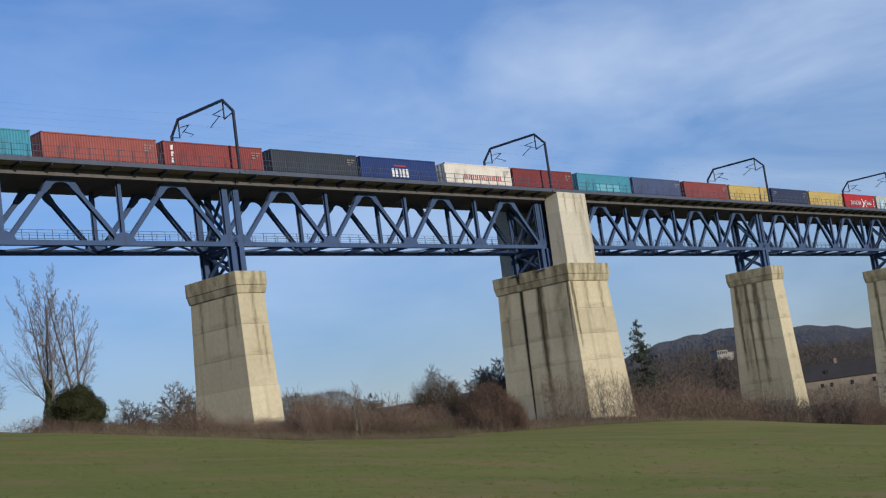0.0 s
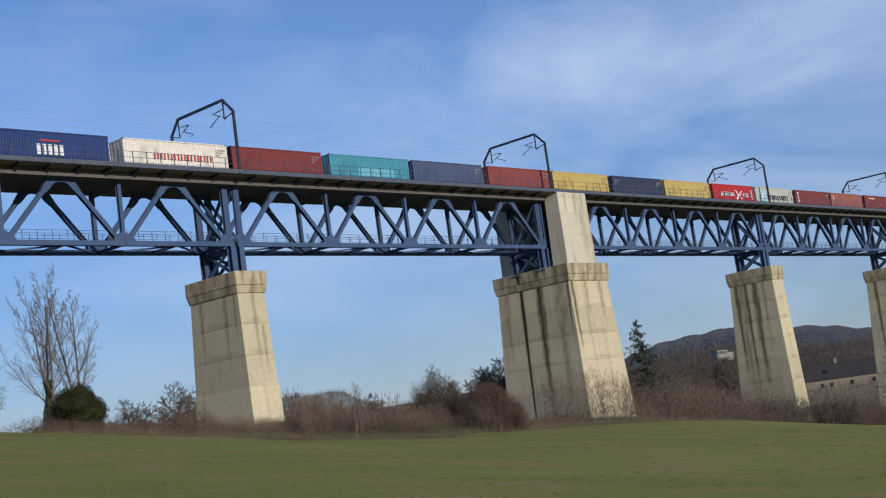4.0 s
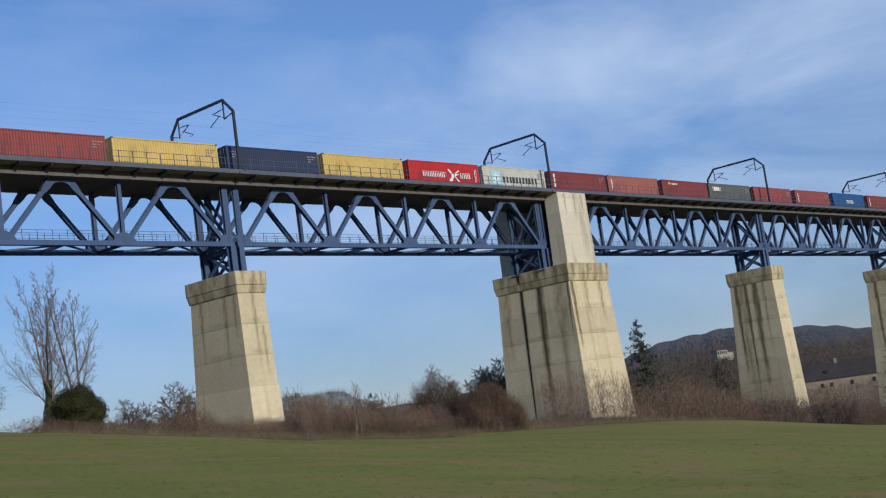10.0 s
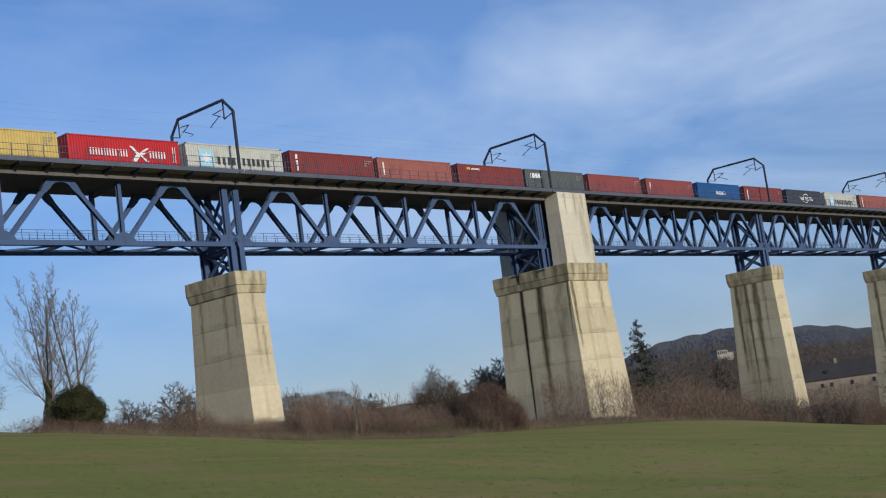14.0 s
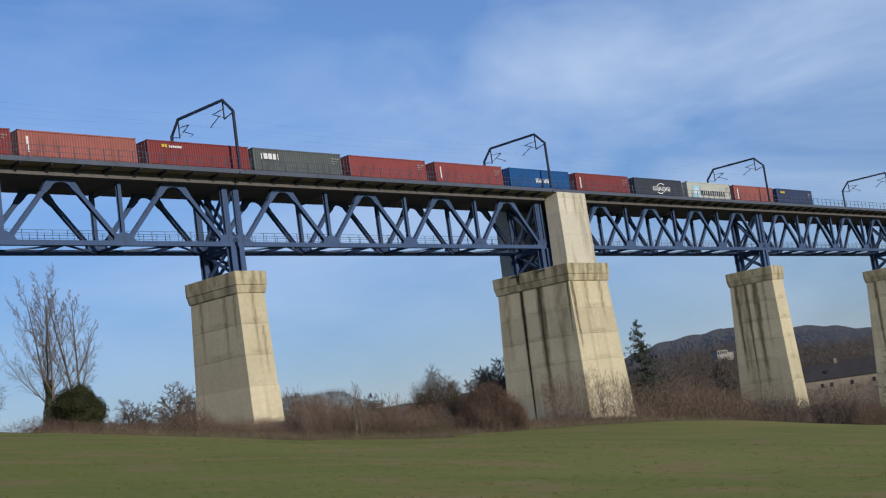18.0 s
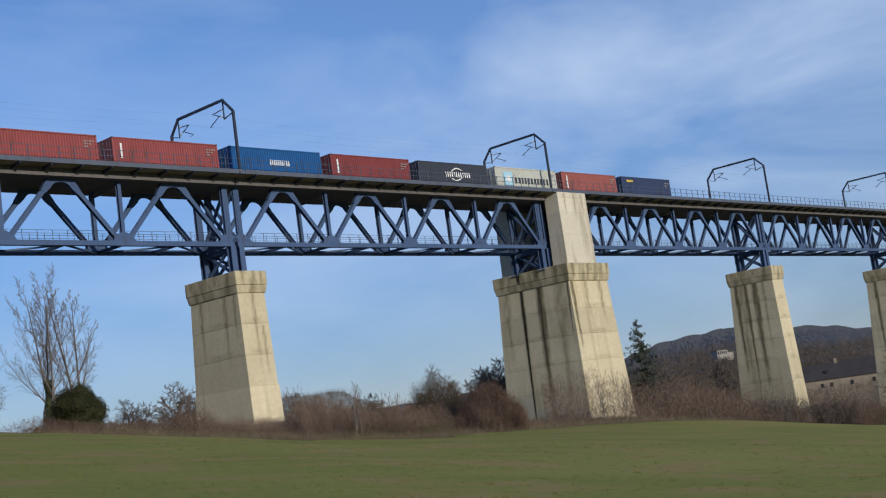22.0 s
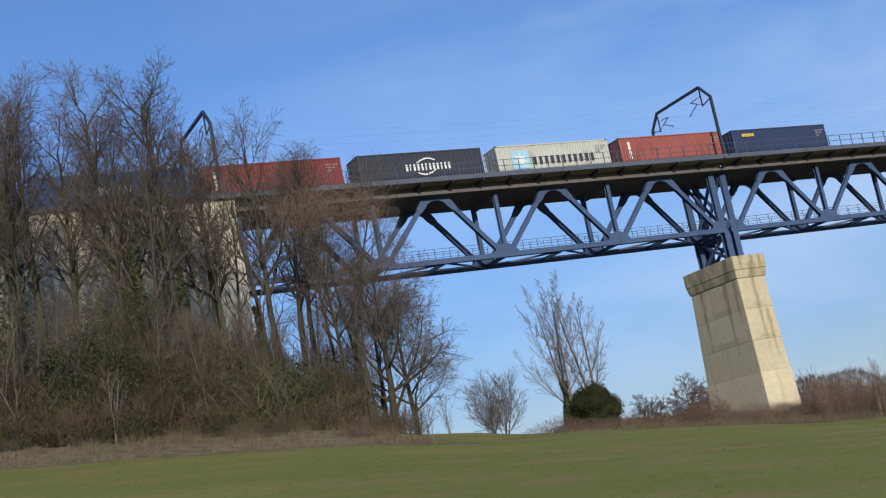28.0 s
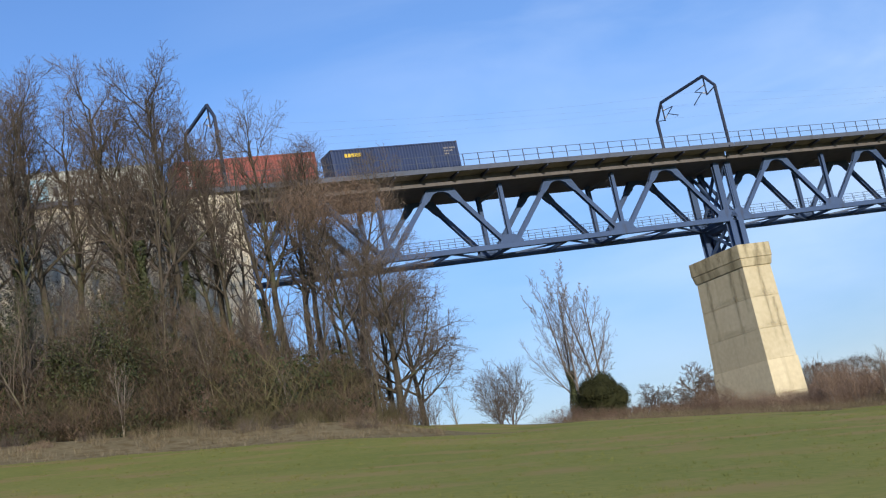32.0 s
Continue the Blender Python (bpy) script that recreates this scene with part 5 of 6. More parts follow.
def haze_of_twigs(name, label, mat, rnd, n, place, size=(0.25, 0.6), wide=0.012):
    """Countless fine twigs as one object."""
    rs = np.random.RandomState(rnd.randrange(1 << 30))
    p = np.array([tuple(place()) for _ in range(n)])
    d = units(rs.normal(0, 0.7, (n, 3)) * (1, 1, 0) + (0, 0, 0.75))
    s = units(np.cross(d, rs.normal(0, 1, (n, 3)))) * wide
    b = Buf()
    b.v = np.stack([p - s, p + s, p + d * rs.uniform(*size, (n, 1))], 1).reshape(-1, 3).tolist()
    b.f = np.arange(3 * n).reshape(-1, 3).tolist()
    tagged(new(name, b.mesh(name, mat)), label, "undergrowth", kind="stuff")


def low_hedge(x, y):
    """The scrub is lower before the first pier and before the broad one."""
    az = math.degrees(math.atan2(x - EYE.x, y - EYE.y))
    return 1.0 - 0.56 * ease(41.0, 40.2, az) + 0.5 * ease(35.4, 36.2, az) * (1 - ease(37.0, 37.8, az)) - 0.60 * ease(50.2, 50.9, az) * (1 - ease(56.0, 56.8, az))


def hedge():
    """The scrub between the meadow and the piers."""
    rnd = random.Random(9)
    keys = ("red_a", "red_b", "red_a", "brown_a", "olive_a")
    # front rank, then a rank behind that stands a little higher
    for rank, (back, lo, hi) in enumerate(((0, 0.6, 0.95), (5, 1.0, 1.5))):
        x = -28.5
        while x < 132:
            y = -15.5 + 9 * ease(60, 100, x) + back + rnd.uniform(-1.2, 1.2)
            s = rnd.uniform(lo, hi)
            s *= low_hedge(x, y)
            shrub(rnd.choice(keys), x, y, s, rnd.uniform(0.75, 1.1), rnd=rnd)
            x += rnd.uniform(2.2, 3.3) * (1 + 0.4 * (x > 60))
    # the dark hawthorn and the red-twigged thorn by the broad pier
    for i in range(18):
        az, d = (rnd.gauss(47.1, 0.6), rnd.uniform(131, 140)) if i % 2 else (rnd.gauss(49.1, 0.6), rnd.uniform(126, 134))
        x, y = by_view(az, d)
        shrub("brown_a" if i % 2 else "red_b", x, y, rnd.uniform(1.25, 1.6) if i % 2 else rnd.uniform(1.1, 1.35), rnd.uniform(0.9, 1.1), rnd=rnd)

    # tall scrub round the foot of the third pier
    for i in range(16):
        x, y = 80 + 28 * (i + rnd.random()) / 16, rnd.uniform(-9.0, -3.6)
        shrub(rnd.choice(("brown_a", "red_b", "brown_a")), x, y, rnd.uniform(1.7, 2.2), rnd.uniform(0.85, 1.1), rnd=rnd)
    for i in range(9):
        x, y = by_view(rnd.uniform(21, 25), rnd.uniform(76, 83))
        shrub(rnd.choice(("brown_a", "olive_a")), x, y, rnd.uniform(0.6, 0.95), 1.0, rnd=rnd)

    def place():
        x = rnd.uniform(-29.5, 140)
        y = -16.5 + 9 * ease(60, 100, x) + 12 * rnd.random()
        h = (2.4 + 1.3 * noise.noise((x / 5, y / 5, 2)) + 0.7 * noise.noise((x / 1.3, y / 1.3, 4))) * (0.6 + 0.05 * (y + 16)) * low_hedge(x, y) * (0.35 + 0.65 * ease(-30, -26, x))
        return on_ground(x, y, max(0.1, h) * rnd.random())
    haze_of_twigs("bramble_thicket", "reddish brown brambles and dead stalks along the field", M_TWIG_RED, rnd, 125000, place, (0.25, 0.7), 0.009)

    def leafy():
        while True:
            p = place()
            if noise.noise((p.x / 2.2, p.y / 2.2, p.z / 1.2)) > -0.05:
                return p, Vector((rnd.gauss(0, 1), rnd.gauss(0, 1), 0.6))
    tagged(new("bramble_leaves", leaf_cloud(rnd, 30000, leafy, 0.075).mesh("bramble_leaves", M_DEADLEAF)), "withered reddish brown bramble leaves", "undergrowth", kind="stuff")

    def sedge():
        x = rnd.uniform(-28, 60)
        y = -17.6 + rnd.gauss(0, 0.8)
        return on_ground(x, y, 0.5 * rnd.random() * max(0.0, 0.5 + noise.noise((x / 1.6, y / 1.6, 8))))
    haze_of_twigs("dry_stalks", "pale dry stalks standing along the brambles", M_STRAW, rnd, 14000, sedge, (0.3, 0.9), 0.011)

    def taller():
        x = rnd.uniform(-9.5, 26)
        y = -15.5 + 10 * rnd.random()
        h = 2.7 + 0.9 * ease(4, -1, x) * ease(-10, -7, x) + 1.9 * noise.noise((x / 4, y / 4, 2)) + 0.7 * noise.noise((x / 1.3, y / 1.3, 4))
        return on_ground(x, y, max(0.3, h) * low_hedge(x, y) * rnd.random() * (0.55 + 0.45 * ease(-16, -10, y)))
    haze_of_twigs("hawthorn_scrub", "dense brown hawthorn scrub between the piers", M_TWIG_RED, rnd, 72000, taller, (0.25, 0.7), 0.009)

    def valley_side():
        x = rnd.uniform(46, 135)
        y = -14.5 + 9 * ease(60, 100, x) + 14 * rnd.random()
        h = 3.4 + 3.4 * ease(66, 76, x) * (1 - 0.5 * ease(98, 112, x)) + 1.5 * noise.noise((x / 5, y / 5, 2)) + 0.8 * noise.noise((x / 1.5, y / 1.5, 4))
        return on_ground(x, y, max(0.3, h) * low_hedge(x, y) * rnd.random() * (0.4 + 0.6 * ease(-14, -4, y - 9 * ease(60, 100, x))))
    haze_of_twigs("valley_scrub", "brown scrub round the feet of the far piers", M_TWIG_RED, rnd, 85000, valley_side, (0.3, 0.9), 0.012)

    def skyline():
        az, d = rnd.uniform(39.2, 44.6), rnd.uniform(168, 200)
        px, py = by_view(az, d)
        top = rise(az, d, 2.5 - 0.75 * ease(42.6, 44.4, az) + 0.10 * noise.noise((az * 2.1, d / 9, 1)) + 0.08 * noise.noise((az * 7, d / 3, 5)))
        return on_ground(px, py, max(0.4, top) * rnd.random() ** 0.6)
    haze_of_twigs("skyline_brush", "brown brush on the rise behind the viaduct", M_VALLEY, rnd, 16000, skyline, (0.4, 1.2), 0.022)

    def clump():
        while True:
            az = rnd.uniform(45.6, 48.7)
            x, y = by_view(az, rnd.uniform(131, 141))
            h = 5.6 * (1 - abs((az - 47.0) / 1.8) ** 1.7) + 2.2 * noise.noise((x / 1.5, y / 1.5, 4)) + 1.0 * noise.noise((x / 0.6, y / 0.6, 6))
            p = on_ground(x, y, max(0.3, h) * rnd.random() ** 0.75)
            if noise.noise((p.x / 1.1, p.y / 1.1, p.z / 0.9)) > -0.12:
                return p
    haze_of_twigs("dark_hawthorn", "large dark hawthorn clump beside the broad pier", M_BRUSH, rnd, 17000, clump, (0.4, 1.2), 0.012)

    def thorn():
        az = rnd.uniform(47.6, 50.6)
        x, y = by_view(az, rnd.uniform(126, 134))
        h = 4.3 * (1 - abs((az - 49.2) / 1.7) ** 2.0) + 1.3 * noise.noise((x / 1.7, y / 1.7, 4)) + 0.6 * noise.noise((x / 0.6, y / 0.6, 6))
        return on_ground(x, y, max(0.3, h) * rnd.random() ** 0.8)
    haze_of_twigs("red_thorn", "rounded red-twigged thorn bush beside the broad pier", M_REDTHORN, rnd, 17000, thorn, (0.35, 1.1), 0.011)


hedge()


def undergrowth():
    """Dense scrub in the wood and on its bank."""
    rnd = random.Random(19)
    for i in range(85):
        az, d = rnd.uniform(-12, 21.5), rnd.uniform(74, 90)
        x, y = by_view(az, d)
        green = rnd.random() < (0.5 if 5 < az < 13 else 0.12)
        shrub(rnd.choice(("olive_a", "brown_a", "red_b", "brown_a")), x, y, rnd.uniform(1.2, 2.0), rnd.uniform(1.0, 1.7), green=green, rnd=rnd)
    for i in range(16):
        az, d = rnd.uniform(-4, 21.5), rnd.uniform(70, 73)
        x, y = by_view(az, d)
        shrub("olive_a", x, y, rnd.uniform(0.35, 0.6), rnd.uniform(0.7, 1.2), leaves=False, rnd=rnd)

    for i in range(34):
        x, y = by_view(rnd.uniform(-8, 23), rnd.uniform(67.5, 72))
        shrub(rnd.choice(("red_a", "brown_a", "red_a")), x, y, rnd.uniform(0.25, 0.55), rnd.uniform(0.6, 1.0), rnd=rnd)

    def place():
        az = rnd.uniform(-13, 22.2)
        d = 71 + 18 * rnd.random()
        x, y = by_view(az, d)
        top = (5.4 + 3.0 * noise.noise((x / 4, y / 4, 2)) + 1.4 * noise.noise((x / 1.4, y / 1.4, 4))) * ease(69, 78, d) * (1 + 0.35 * ease(10, 13, az) * (1 - ease(17, 20, az))) * (1 - 0.5 * ease(14.5, 18.5, az)) + 0.5 + 1.8 * ease(80, 86, d) + 2.6 * ease(78, 84, d) * (1 - ease(12, 16, az))
        return on_ground(x, y, max(0.2, top) * rnd.random() ** 0.9)

    def clumped(shift, least):
        def fn():
            while True:
                p = place()
                if noise.noise((p.x / 2.0 + shift, p.y / 2.0, p.z / 1.5)) + 0.5 * noise.noise((p.x / 0.7, p.y / 0.7 + shift, p.z / 0.6)) > least:
                    return p
        return fn
    # the brush colour is darkened to stand for shade inside the wood
    haze_of_twigs("wood_undergrowth", "dense brown brush under the wood", M_BRUSH, rnd, 125000, clumped(0, -0.03), (0.25, 0.8), 0.012)
    haze_of_twigs("briar_undergrowth", "olive briars under the wood", M_TWIG_OLIVE, rnd, 60000, clumped(7, 0.05), (0.25, 0.8), 0.011)
    haze_of_twigs("bramble_undergrowth", "reddish brown brambles under the wood", M_TWIG_RED, rnd, 45000, clumped(15, 0.05), (0.25, 0.8), 0.011)
    heart = Vector((*by_view(22.2, 77), -2.6))

    def tangle():
        v = Vector((rnd.gauss(0, 1), rnd.gauss(0, 1), rnd.gauss(0, 1)))
        v = unit(v) * rnd.random() ** 0.4 * (0.9 + 0.4 * noise.noise((v.x, v.y, v.z)))
        return heart + Vector((v.x * 4.3, v.y * 3.0, v.z * 1.7 - 0.18 * v.x))
    haze_of_twigs("hanging_twigs", "reddish brown twig mass hanging before the end of the deck", M_TWIG_RED, rnd, 5200, tangle, (0.3, 0.8), 0.009)

    def green():
        while True:
            p = place()
            if noise.noise((p.x / 2.6, p.y / 2.6, p.z / 2.2)) > 0.18:
                return p, Vector((rnd.gauss(0, 1), rnd.gauss(0, 1), 0.8))
    tagged(new("ivy_undergrowth", leaf_cloud(rnd, 26000, green, 0.10).mesh("ivy_undergrowth", M_IVY)), "dark green ivy and holly in the undergrowth", "undergrowth", kind="stuff")
    for az, d, z, r in ((9.6, 75, 4.5, 1.5), (10.4, 74, 3.0, 1.3), (11.6, 75, 5.2, 1.7), (12.3, 74, 3.6, 1.4), (12.0, 73, 2.0, 1.1), (7.2, 75, 5.0, 1.6), (8.3, 77, 7.5, 1.5), (13.2, 78, 7.8, 1.4), (5.2, 75, 3.6, 1.4), (14.4, 77, 4.2, 1.1), (20.3, 76, 1.5, 0.9), (16.6, 77, 2.2, 1.0)):
        c = on_ground(*by_view(az, d), z)
        h = thing("holly_bush", Matrix.Translation(on_ground(c.x, c.y)), "dark green ivy-grown holly in the undergrowth", "bush", "evergreens in the wood")

        def sprig():
            o = unit(Vector((rnd.gauss(0, 1), rnd.gauss(0, 1), rnd.gauss(0, 1))))
            k = r * (0.2 + 0.8 * rnd.random() ** 0.8 + 0.9 * noise.noise((1.6 * o.x + az, 1.6 * o.y, 1.6 * o.z)))
            return Vector((o.x * k, o.y * k, z + 1.15 * o.z * k)), o + Vector((0, 0, 0.4))
        part("foliage", leaf_cloud(rnd, 1100, sprig, 0.085).mesh("foliage", M_IVY), h)
        part("stem", Buf().tube([Vector((0, 0, -0.3)), Vector((0.1, 0.1, z * 0.5)), Vector((0, 0, z + 0.5))], [0.09, 0.07, 0.03], 6).mesh("stem", M_BARK, smooth=True), h)
    for az, d, k in ((11.4, 71.5, 0.75), (18.4, 73, 0.6), (6.4, 73, 0.7)):
        x, y = by_view(az, d)
        tree("sapling", SAP_A, planted(x, y, rnd.random() * 6, k), "pale slender sapling at the wood's edge", "tree", "saplings")


undergrowth()


def saplings():
    rnd = random.Random(23)
    for az, d, k, stock in ((41.4, 98, 0.8, SAP_B), (42.1, 100, 0.8, SAP_B), (40.7, 106, 0.95, SAP_B), (42.7, 106, 0.95, SAP_B), (42.9, 103, 0.8, SAP_A), (44.3, 106, 0.9, SAP_B), (48.1, 106, 0.7, SAP_A),
                            (53.95, 100, 0.85, SAP_A), (54.8, 100, 0.95, SAP_A), (55.0, 104, 0.8, SAP_B), (62.4, 108, 0.95, SAP_A), (62.9, 110, 0.85, SAP_A), (66.2, 112, 0.9, SAP_A), (43.5, 102, 0.55, SAP_A)):
        x = EYE.x + (84 + 0.4 * (d - 100)) * math.tan(radians(az))
        y = -16.8 + 9 * ease(60, 100, x) + 0.25 * (d - 100)
        tree("sapling", stock, planted(x, y, rnd.random() * 6, k * 1.15), "slender bare sapling in front of the scrub", "tree", "saplings")


saplings()


def field_trees():
    """The poplars, the evergreen bush and the bare trees on the skyline."""
    for seed, az, d, el, stems, lean, ivy, label in ((57, 30.8, 118, 9.1, 3, (0, 2), 4.6, "slender bare poplar with ivy-clad foot and pale upright branches"), (58, 31.85, 119, 9.4, 2, (0, 3), 0, "slender bare poplar with long ascending pale branches")):
        pop = tree_meshes(seed, BIRCH, 12, 0.13, M_POPLAR, M_POPLAR, stems=stems, flare=0.025)
        x, y = by_view(az, d)
        tree("poplar", pop, planted(x, y, 0.4 + seed, rise(az, d, el) / height_of(pop), lean), label, "tree", "poplars", ivy=ivy, seed=4)
    rnd = random.Random(3)
    for az, d, key, k in ((30.75, 112, "red_b", 0.95), (31.2, 113, "brown_a", 0.9), (30.4, 114, "brown_a", 0.6), (29.3, 124, "brown_a", 0.5), (28.9, 124, "olive_a", 0.4), (33.2, 108, "red_a", 0.6)):
        x, y = by_view(az, d)
        shrub(key, x, y, k, 1.0, rnd=rnd)
    x, y = by_view(31.95, 110)
    t = thing("evergreen_bush", planted(x, y, 0, 1.1), "dense dark green uneven evergreen bush", "bush")
    lobes = [(Vector((0, 0, 1.7)), 1.55)]
    for i in range(17):
        w, e = 2.4 * i, rnd.uniform(-0.1, 1.25)
        lobes.append((Vector((math.cos(w) * math.cos(e) * 1.35, math.sin(w) * math.cos(e) * 1.3, 1.5 + 1.45 * math.sin(e) + rnd.uniform(-0.2, 0.15))), rnd.uniform(0.55, 0.95)))
    lobes += [(Vector((1.25 * math.cos(w), 1.25 * math.sin(w), 0.5)), 0.75) for w in (0, 1, 2, 3, 4, 5)]

    def place():
        c, r = rnd.choice(lobes[1:])
        o = unit(Vector((rnd.gauss(0, 1), rnd.gauss(0, 1), rnd.gauss(0.15, 1))))
        k = r * (0.55 + 0.5 * rnd.random() ** 0.4 + 0.12 * noise.noise((3 * o.x + c.x, 3 * o.y, 3 * o.z + c.z)))
        p = c + o * k
        return Vector((p.x, p.y, max(-0.2, p.z))), o + Vector((0, 0, 0.4))
    part("foliage", leaf_cloud(rnd, 26000, place, 0.062).mesh("foliage", M_HOLLY), t)
    core = Buf()
    for c, r in lobes:
        k = len(core.v)
        for i in range(7):
            for j in range(12):
                w, e = 2 * math.pi * j / 12, -1.45 + 2.9 * i / 6
                q = r * (0.72 + 0.25 * noise.noise((2 * math.cos(w) + c.x, 2 * math.sin(w), 2 * e)))
                core.v.append((c.x + q * math.cos(w) * math.cos(e), c.y + q * math.sin(w) * math.cos(e), max(-0.3, c.z + q * math.sin(e))))
        core.f += [(k + i * 12 + j, k + i * 12 + (j + 1) % 12, k + (i + 1) * 12 + (j + 1) % 12, k + (i + 1) * 12 + j) for i in range(6) for j in range(12)]
    part("inner_foliage", core.mesh("inner_foliage", M_HOLLY), t)
    part("stem", Buf().tube([Vector((0, 0, -0.3)), Vector((0.1, 0, 1.4)), Vector((0, 0.1, 2.4))], [0.14, 0.1, 0.04], 7).mesh("stem", M_BARK, smooth=True), t)
    x, y = by_view(27.75, 122)
    bushy = tree_meshes(52, dict(TALL, seg=[6, 4, 3, 2], wander=[0.05, 0.1, 0.14, 0.2], lift=[0.06, 0.12, 0.1, 0.06], sides=[5, 3, 3, 3], fall=0.4, count=[13, 8, 7], bare=[0.2, 0.15, 0.1], angle=[(30, 60), (25, 50), (25, 55)], ratio=[(0.36, 0.58), (0.35, 0.6), (0.4, 0.7)], split=1, sliver=0.012), 6.6, 0.07, M_TWIG, M_TWIG, stems=7, flare=0.26)
    tree("bare_tree", bushy, planted(x, y, 0.2, 8.0 / height_of(bushy)), "rounded bare tree on the skyline", "tree", "skyline trees")
    x, y = by_view(25.75, 116)
    tree("sapling", SAP_A, planted(x, y, 1.0, 0.9), "thin bare sapling on the field's edge", "tree", "saplings")
    for az, d, stock, el in ((35.5, 172, ROUND, 3.86), (34.15, 174, ROUND, 3.4), (36.6, 180, ROUND, 3.3), (49.3, 180, ROUND, 3.15), (50.3, 184, ROUND, 2.9), (48.5, 176, ROUND, 2.75), (44.2, 200, ROUND, 2.35), (41.0, 200, ROUND, 2.75), (42.1, 205, FAR_B, 2.6),
                             (40.2, 240, FAR_A, 2.85), (43.2, 235, FAR_B, 2.2), (45.4, 236, FAR_B, 1.9), (41.6, 240, FAR_A, 2.5), (47.2, 150, OAK_A, 3.0), (46.4, 152, OAK_B, 2.3), (29.7, 170, FAR_B, 2.9)):
        x, y = by_view(az, d)
        tree("bare_tree", stock, planted(x, y, az, rise(az, d, el) / height_of(stock)), "bare round-crowned tree behind the viaduct", "tree", "skyline trees")
    rnd2 = random.Random(77)
    for i in range(46):
        az, d = rnd2.uniform(53.5, 69), rnd2.uniform(190, 330)
        if 61.5 < az < 66.5 and d < 330:
            d = rnd2.uniform(360, 420)
        x, y = by_view(az, d)
        tree("bare_tree", rnd2.choice((FAR_A, FAR_B, FAR_B)), planted(x, y, rnd2.random() * 6, rnd2.uniform(0.7, 1.15)), "bare tree in the valley woodland", "tree", "valley woodland")
    for i in range(44):
        az = rnd2.uniform(52, 69)
        x, y = by_view(az, (90 + 8 * ease(58, 64, az)) / math.cos(radians(az)) + rnd2.uniform(0, 40))
        shrub(rnd2.choice(("red_b", "brown_a", "red_a")), x, y, rnd2.uniform(1.2, 1.9), rnd2.uniform(0.8, 1.2), rnd=rnd2)

    def place2():
        az = rnd2.uniform(51.5, 70)
        px, py = by_view(az, (87 + 8 * ease(58, 64, az)) / math.cos(radians(az)) + 70 * rnd2.random())
        h = 2.6 + 3.0 * (1 - ease(57.5, 60.5, az)) + 1.6 * noise.noise((px / 9, py / 9, 1)) + 0.8 * noise.noise((px / 2.5, py / 2.5, 6))
        return on_ground(px, py, max(0.2, h) * rnd2.random())
    def yard():
        az = rnd2.uniform(60.8, 69)
        px, py = by_view(az, rnd2.uniform(285, 338))
        return on_ground(px, py, max(0.5, -22.2 + 1.6 * noise.noise((px / 6, py / 6, 3)) - ground(px, py)) * rnd2.random())
    haze_of_twigs("yard_brush", "brown bushes before the farmhouse", M_VALLEY, rnd2, 16000, yard, (0.5, 1.4), 0.03)
    haze_of_twigs("valley_brush", "brown bare brush on the valley floor", M_TWIG_RED, rnd2, 85000, place2, (0.4, 1.1), 0.016)

    def place3():
        while True:
            az, d = rnd2.uniform(50.5, 72), 230 + 380 * rnd2.random() ** 0.75
            if d < 360 and 61.2 < az < 69:
                continue
            px, py = by_view(az, d)
            g = ground(px, py)
            top = 2.05 + 0.3 * ease(55.5, 57, az) - 0.6 * ease(60, 64, az) - 0.9 * ease(54.5, 51, az)
            h = min(17.0, EYE.z + d * math.tan(radians(top)) - g - 2) + 4 * noise.noise((px / 22, py / 22, 1)) + 2.5 * noise.noise((px / 6, py / 6, 6))
            if 58.4 < az < 60.0 and d < 440:
                h = min(h, EYE.z + d * math.tan(radians(1.66)) - g)
            return Vector((px, py, g + max(0.6, h) * rnd2.random() ** 0.8))
    haze_of_twigs("valley_wood", "brown bare woodland beyond the viaduct", M_VALLEY, rnd2, 115000, place3, (0.8, 2.0), 0.045)

    # fir
    x, y = by_view(55.9, 205)
    f = thing("fir_tree", planted(x, y), "dark green conifer above the bare woodland", "tree")
    rnd3 = random.Random(8)
    H = EYE.z + 205 * math.tan(radians(3.8)) - ground(x, y)
    part("trunk", Buf().tube([Vector((0, 0, -0.3)), Vector((0, 0, H))], [0.3, 0.03], 7).mesh("trunk", M_BARK, smooth=True), f)

    tips = Buf()
    for i in range(150):
        k = rnd3.random() ** 0.7 * 0.74 + 0.01
        z, w = H * (1 - k), rnd3.random() * 6.28
        r = (0.3 + 6.2 * k ** 0.8) * rnd3.uniform(0.5, 1.08)
        a = Vector((math.cos(w), math.sin(w), 0))

        def needle():
            q = rnd3.random() ** 0.7
            wide = 0.08 + 0.13 * r * (1 - 0.4 * q)
            return a * (r * q) + Vector((rnd3.gauss(0, wide), rnd3.gauss(0, wide), z - 0.25 * r * q + 0.12 * r * q * q + rnd3.gauss(0, 0.16))), a + Vector((0, 0, 0.2))
        bough = leaf_cloud(rnd3, int(10 + 11 * r), needle, 0.17)
        tips.add(bough.v, bough.f)
    part("needles", tips.mesh("needles", M_FIR), f)


field_trees()


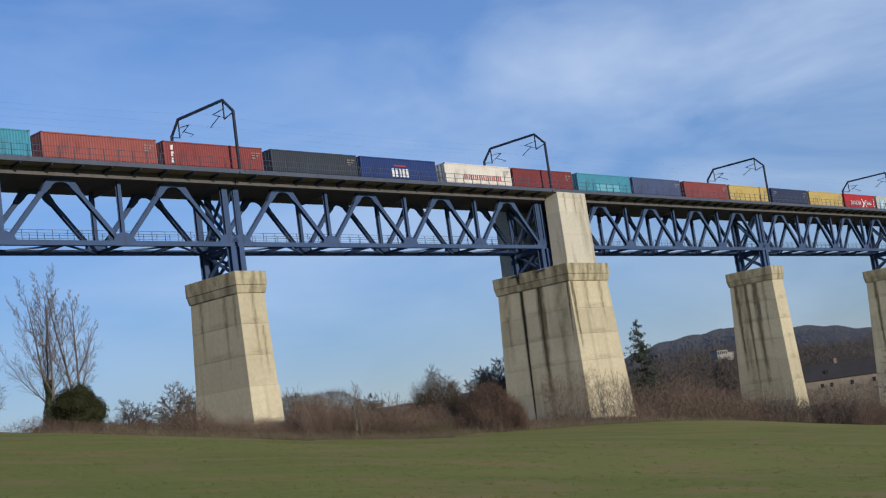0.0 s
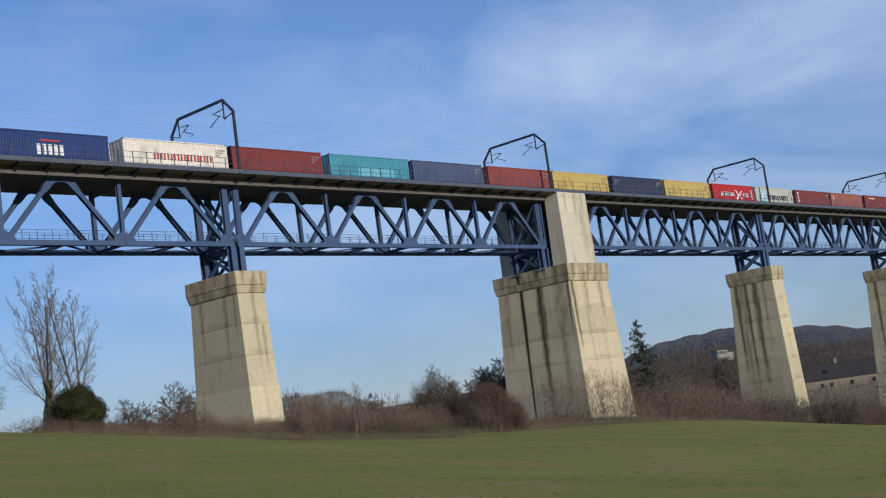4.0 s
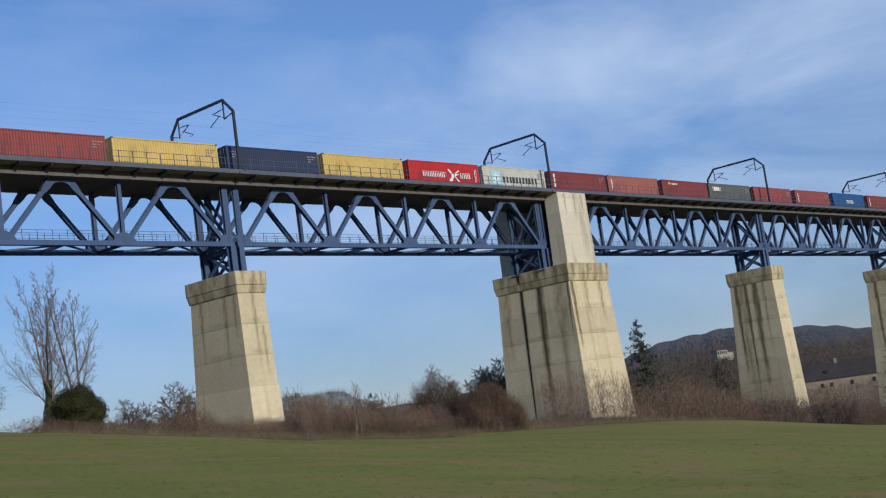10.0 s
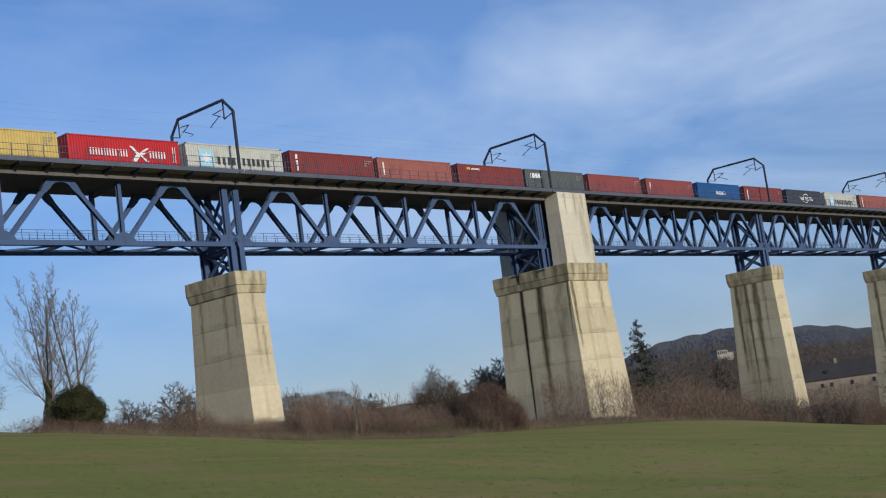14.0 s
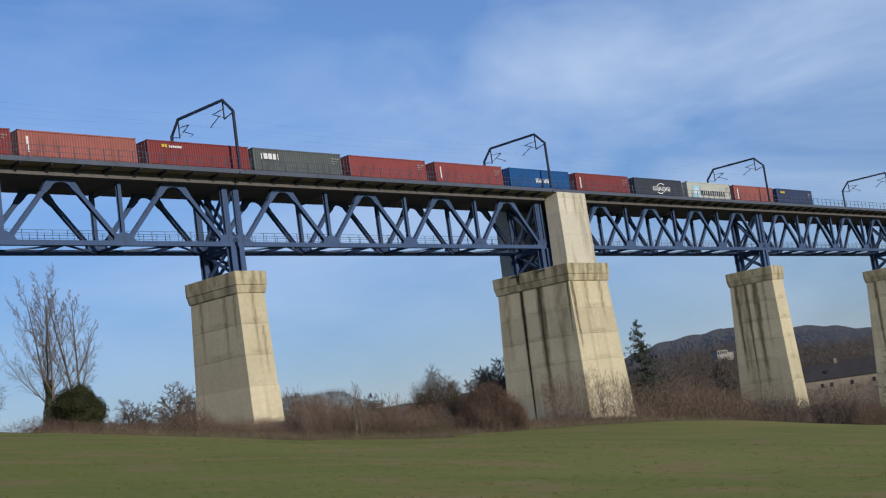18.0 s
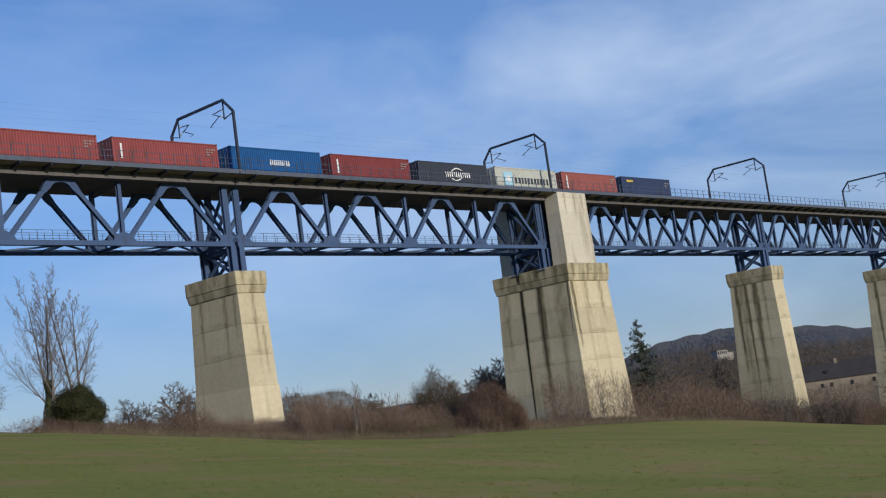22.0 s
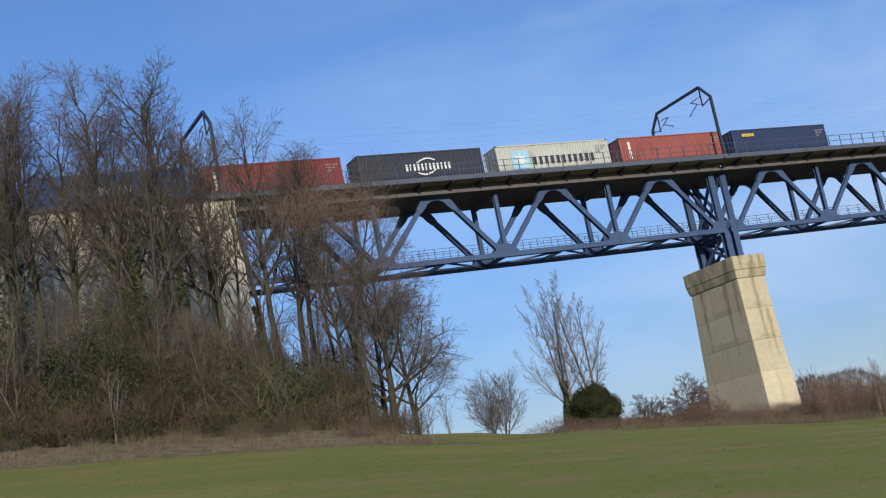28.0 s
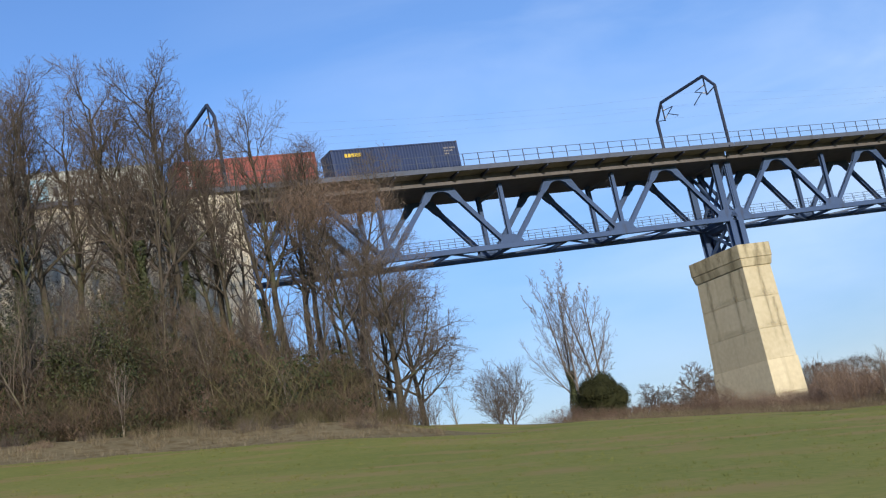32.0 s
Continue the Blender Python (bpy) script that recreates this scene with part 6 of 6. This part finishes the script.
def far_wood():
    """Bare woodland over the distant hills, in the haze-tinted colour."""
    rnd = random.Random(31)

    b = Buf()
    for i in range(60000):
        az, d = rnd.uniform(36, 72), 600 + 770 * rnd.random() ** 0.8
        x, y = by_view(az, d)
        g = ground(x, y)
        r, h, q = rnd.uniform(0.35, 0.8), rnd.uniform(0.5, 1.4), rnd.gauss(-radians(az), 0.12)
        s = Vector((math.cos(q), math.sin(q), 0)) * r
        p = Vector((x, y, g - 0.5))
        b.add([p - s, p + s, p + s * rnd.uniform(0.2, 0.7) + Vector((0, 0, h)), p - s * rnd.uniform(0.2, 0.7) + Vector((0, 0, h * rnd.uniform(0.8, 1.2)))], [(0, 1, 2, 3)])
    tagged(new("far_woodland", b.mesh("far_woodland", M_FARWOOD_HAZED)), "bare wooded hills on the skyline, distance haze in their colour", "woodland", kind="stuff")


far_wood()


# ---- houses ----
def farmhouse():
    """A long stone building with a slate roof, side on."""
    a, c = by_view(61.9, 345), by_view(68.6, 352)
    A, C = Vector((*a, 0)), Vector((*c, 0))
    L = (C - A).length
    turn = math.atan2(C.y - A.y, C.x - A.x)
    t = thing("farmhouse", pose(A.x, A.y, -20.2, 0, 0, math.degrees(turn)), "long stone farmhouse with dark slate roof among bare trees", "house")
    part("wall", Buf().box(0, L, 0, 8, -9, 0).mesh("wall", M_STONE), t)
    part("roof", Buf().add([(-0.4, -0.5, -0.15), (L + 0.4, -0.5, -0.15), (L + 0.4, 8.5, -0.15), (-0.4, 8.5, -0.15), (-0.4, 4, 4.0), (L + 0.4, 4, 4.0)],
                           [(0, 1, 5, 4), (2, 3, 4, 5), (0, 4, 3), (1, 2, 5), (0, 3, 2, 1)]).mesh("roof", M_SLATE), t, "dark slate roof")
    for x in (7.3, 9.6, 14.6, 20.0, 25.0):
        w = part("window", Buf().box(x - 0.55, x + 0.55, -0.06, 0.02, -2.3, -0.9).mesh("window", M_STONE), t, "small stone framed window")
        part("pane", Buf().box(x - 0.4, x + 0.4, -0.08, -0.03, -2.15, -1.05).mesh("pane", M_PANE), w)
    part("roof_light", Buf().box(8.6, 9.4, 0.9, 1.2, 1.3, 2.2).mesh("roof_light", M_PANE), t, "small roof light")
    part("chimney", Buf().box(11.6, 12.3, 3.6, 4.4, 3.6, 4.9).mesh("chimney", M_STONE), t)


farmhouse()


def white_house():
    x, y = by_view(59.08, 440)
    z = EYE.z + 440 * math.tan(radians(1.84))
    t = thing("white_house", Matrix.LocRotScale((x, y, z), Euler((0, 0, radians(-28))), (0.78, 0.78, 0.64)), "pale rendered house high on the wooded slope", "house")
    part("wall", Buf().box(0, 5.2, 0, 5, -2.5, 1.8).mesh("wall", M_RENDER), t)
    part("wing", Buf().box(5.2, 8.5, 1, 5, -3.5, 0.4).mesh("wing", M_RENDER), t)
    part("roof", Buf().box(-0.2, 5.4, -0.2, 5.2, 1.8, 2.0).mesh("roof", M_SLATE), t, "flat dark roof")
    for i in range(5):
        w = part("window", Buf().box(0.3 + 0.95 * i, 0.95 + 0.95 * i, -0.05, 0.02, -0.3, 1.4).mesh("window", M_RENDER), t)
        part("pane", Buf().box(0.34 + 0.95 * i, 0.91 + 0.95 * i, -0.09, -0.045, -0.2, 1.3).mesh("pane", M_PANE), w)


white_house()


# ---- grass ----
def grass():
    """Tufts of meadow grass, and dry grass along the foot of the wood and the scrub."""
    rs = np.random.RandomState(4)
    m, each = 7000, 10
    az = np.radians(rs.uniform(0, 72, m))
    d = 13 + 55 * rs.rand(m) ** 1.2
    x, y = EYE.x + d * np.sin(az), EYE.y + d * np.cos(az)
    keep = [i for i in range(m) if y[i] < -20 and (x[i] > -44 or d[i] < 63) and noise.noise((x[i] / 3.5, y[i] / 3.5, 7)) > rs.rand() * 0.7 - 0.45]
    x, y, d = (np.repeat(a[keep], each) for a in (x, y, d))
    n = len(x)
    ox, oy = rs.normal(0, 0.045, n), rs.normal(0, 0.045, n)
    x, y = x + ox, y + oy
    z = np.array([ground(a, c) for a, c in zip(x, y)])
    h = rs.uniform(0.02, 0.065, n) * np.array([1 + 0.5 * noise.noise((a / 1.7, c / 1.7, 4)) for a, c in zip(x, y)])
    w = 0.004 + 0.00016 * d
    t = rs.uniform(0, 6.28, n)
    lean = rs.normal(0, 0.02, (n, 2)) + np.stack([ox, oy], 1) * 0.8
    vs = np.empty((n, 3, 3))
    vs[:, 0] = np.stack([x - w * np.cos(t), y - w * np.sin(t), z - 0.01], 1)
    vs[:, 1] = np.stack([x + w * np.cos(t), y + w * np.sin(t), z - 0.01], 1)
    vs[:, 2] = np.stack([x + lean[:, 0], y + lean[:, 1], z + h], 1)
    me = bpy.data.meshes.new("meadow_grass")
    me.from_pydata(vs.reshape(-1, 3), [], np.arange(3 * n).reshape(-1, 3).tolist())
    me.materials.append(M_BLADE)
    tagged(new("meadow_grass", me), "short green meadow grass in tufts", "grass", kind="stuff")
    b = Buf()
    rnd = random.Random(6)
    for i in range(32000):
        if i < 16000:
            az2, dd = rnd.uniform(-8, 25), rnd.gauss(67.5, 2.2)
            if noise.noise((az2 * 0.9, dd * 0.35, 2)) < rnd.uniform(-0.25, 0.35):
                continue
            gx, gy = by_view(az2, dd)
        else:
            gx = rnd.uniform(-34, 110)
            gy = -18.6 + 9 * ease(60, 100, gx) + rnd.gauss(0, 1.1)
        p = on_ground(gx, gy)
        hh, q = rnd.uniform(0.06, 0.36), rnd.random() * 6.28
        s = Vector((math.cos(q), math.sin(q), 0)) * 0.014
        b.add([p - s, p + s, p + Vector((rnd.gauss(0, 0.12), rnd.gauss(0, 0.12), hh))], [(0, 1, 2)])
    for i in range(34):
        az2, dd = rnd.uniform(2, 25), rnd.gauss(69.5, 1.3)
        if i < 14:
            az2, dd = rnd.gauss(15.2, 1.6), rnd.gauss(69.0, 0.7)
        c = Vector((*by_view(az2, dd), 0))
        for j in range(55):
            p = on_ground(c.x + rnd.gauss(0, 0.28), c.y + rnd.gauss(0, 0.28))
            hh, q = rnd.uniform(0.2, 0.7), rnd.random() * 6.28
            s = Vector((math.cos(q), math.sin(q), 0)) * 0.010
            b.add([p - s, p + s, p + Vector((rnd.gauss(0, 0.2), rnd.gauss(0, 0.2), hh))], [(0, 1, 2)])
    tagged(new("dry_grass", b.mesh("dry_grass", M_STRAW)), "pale dry grass along the field's edge", "grass", kind="stuff")


grass()

motions()
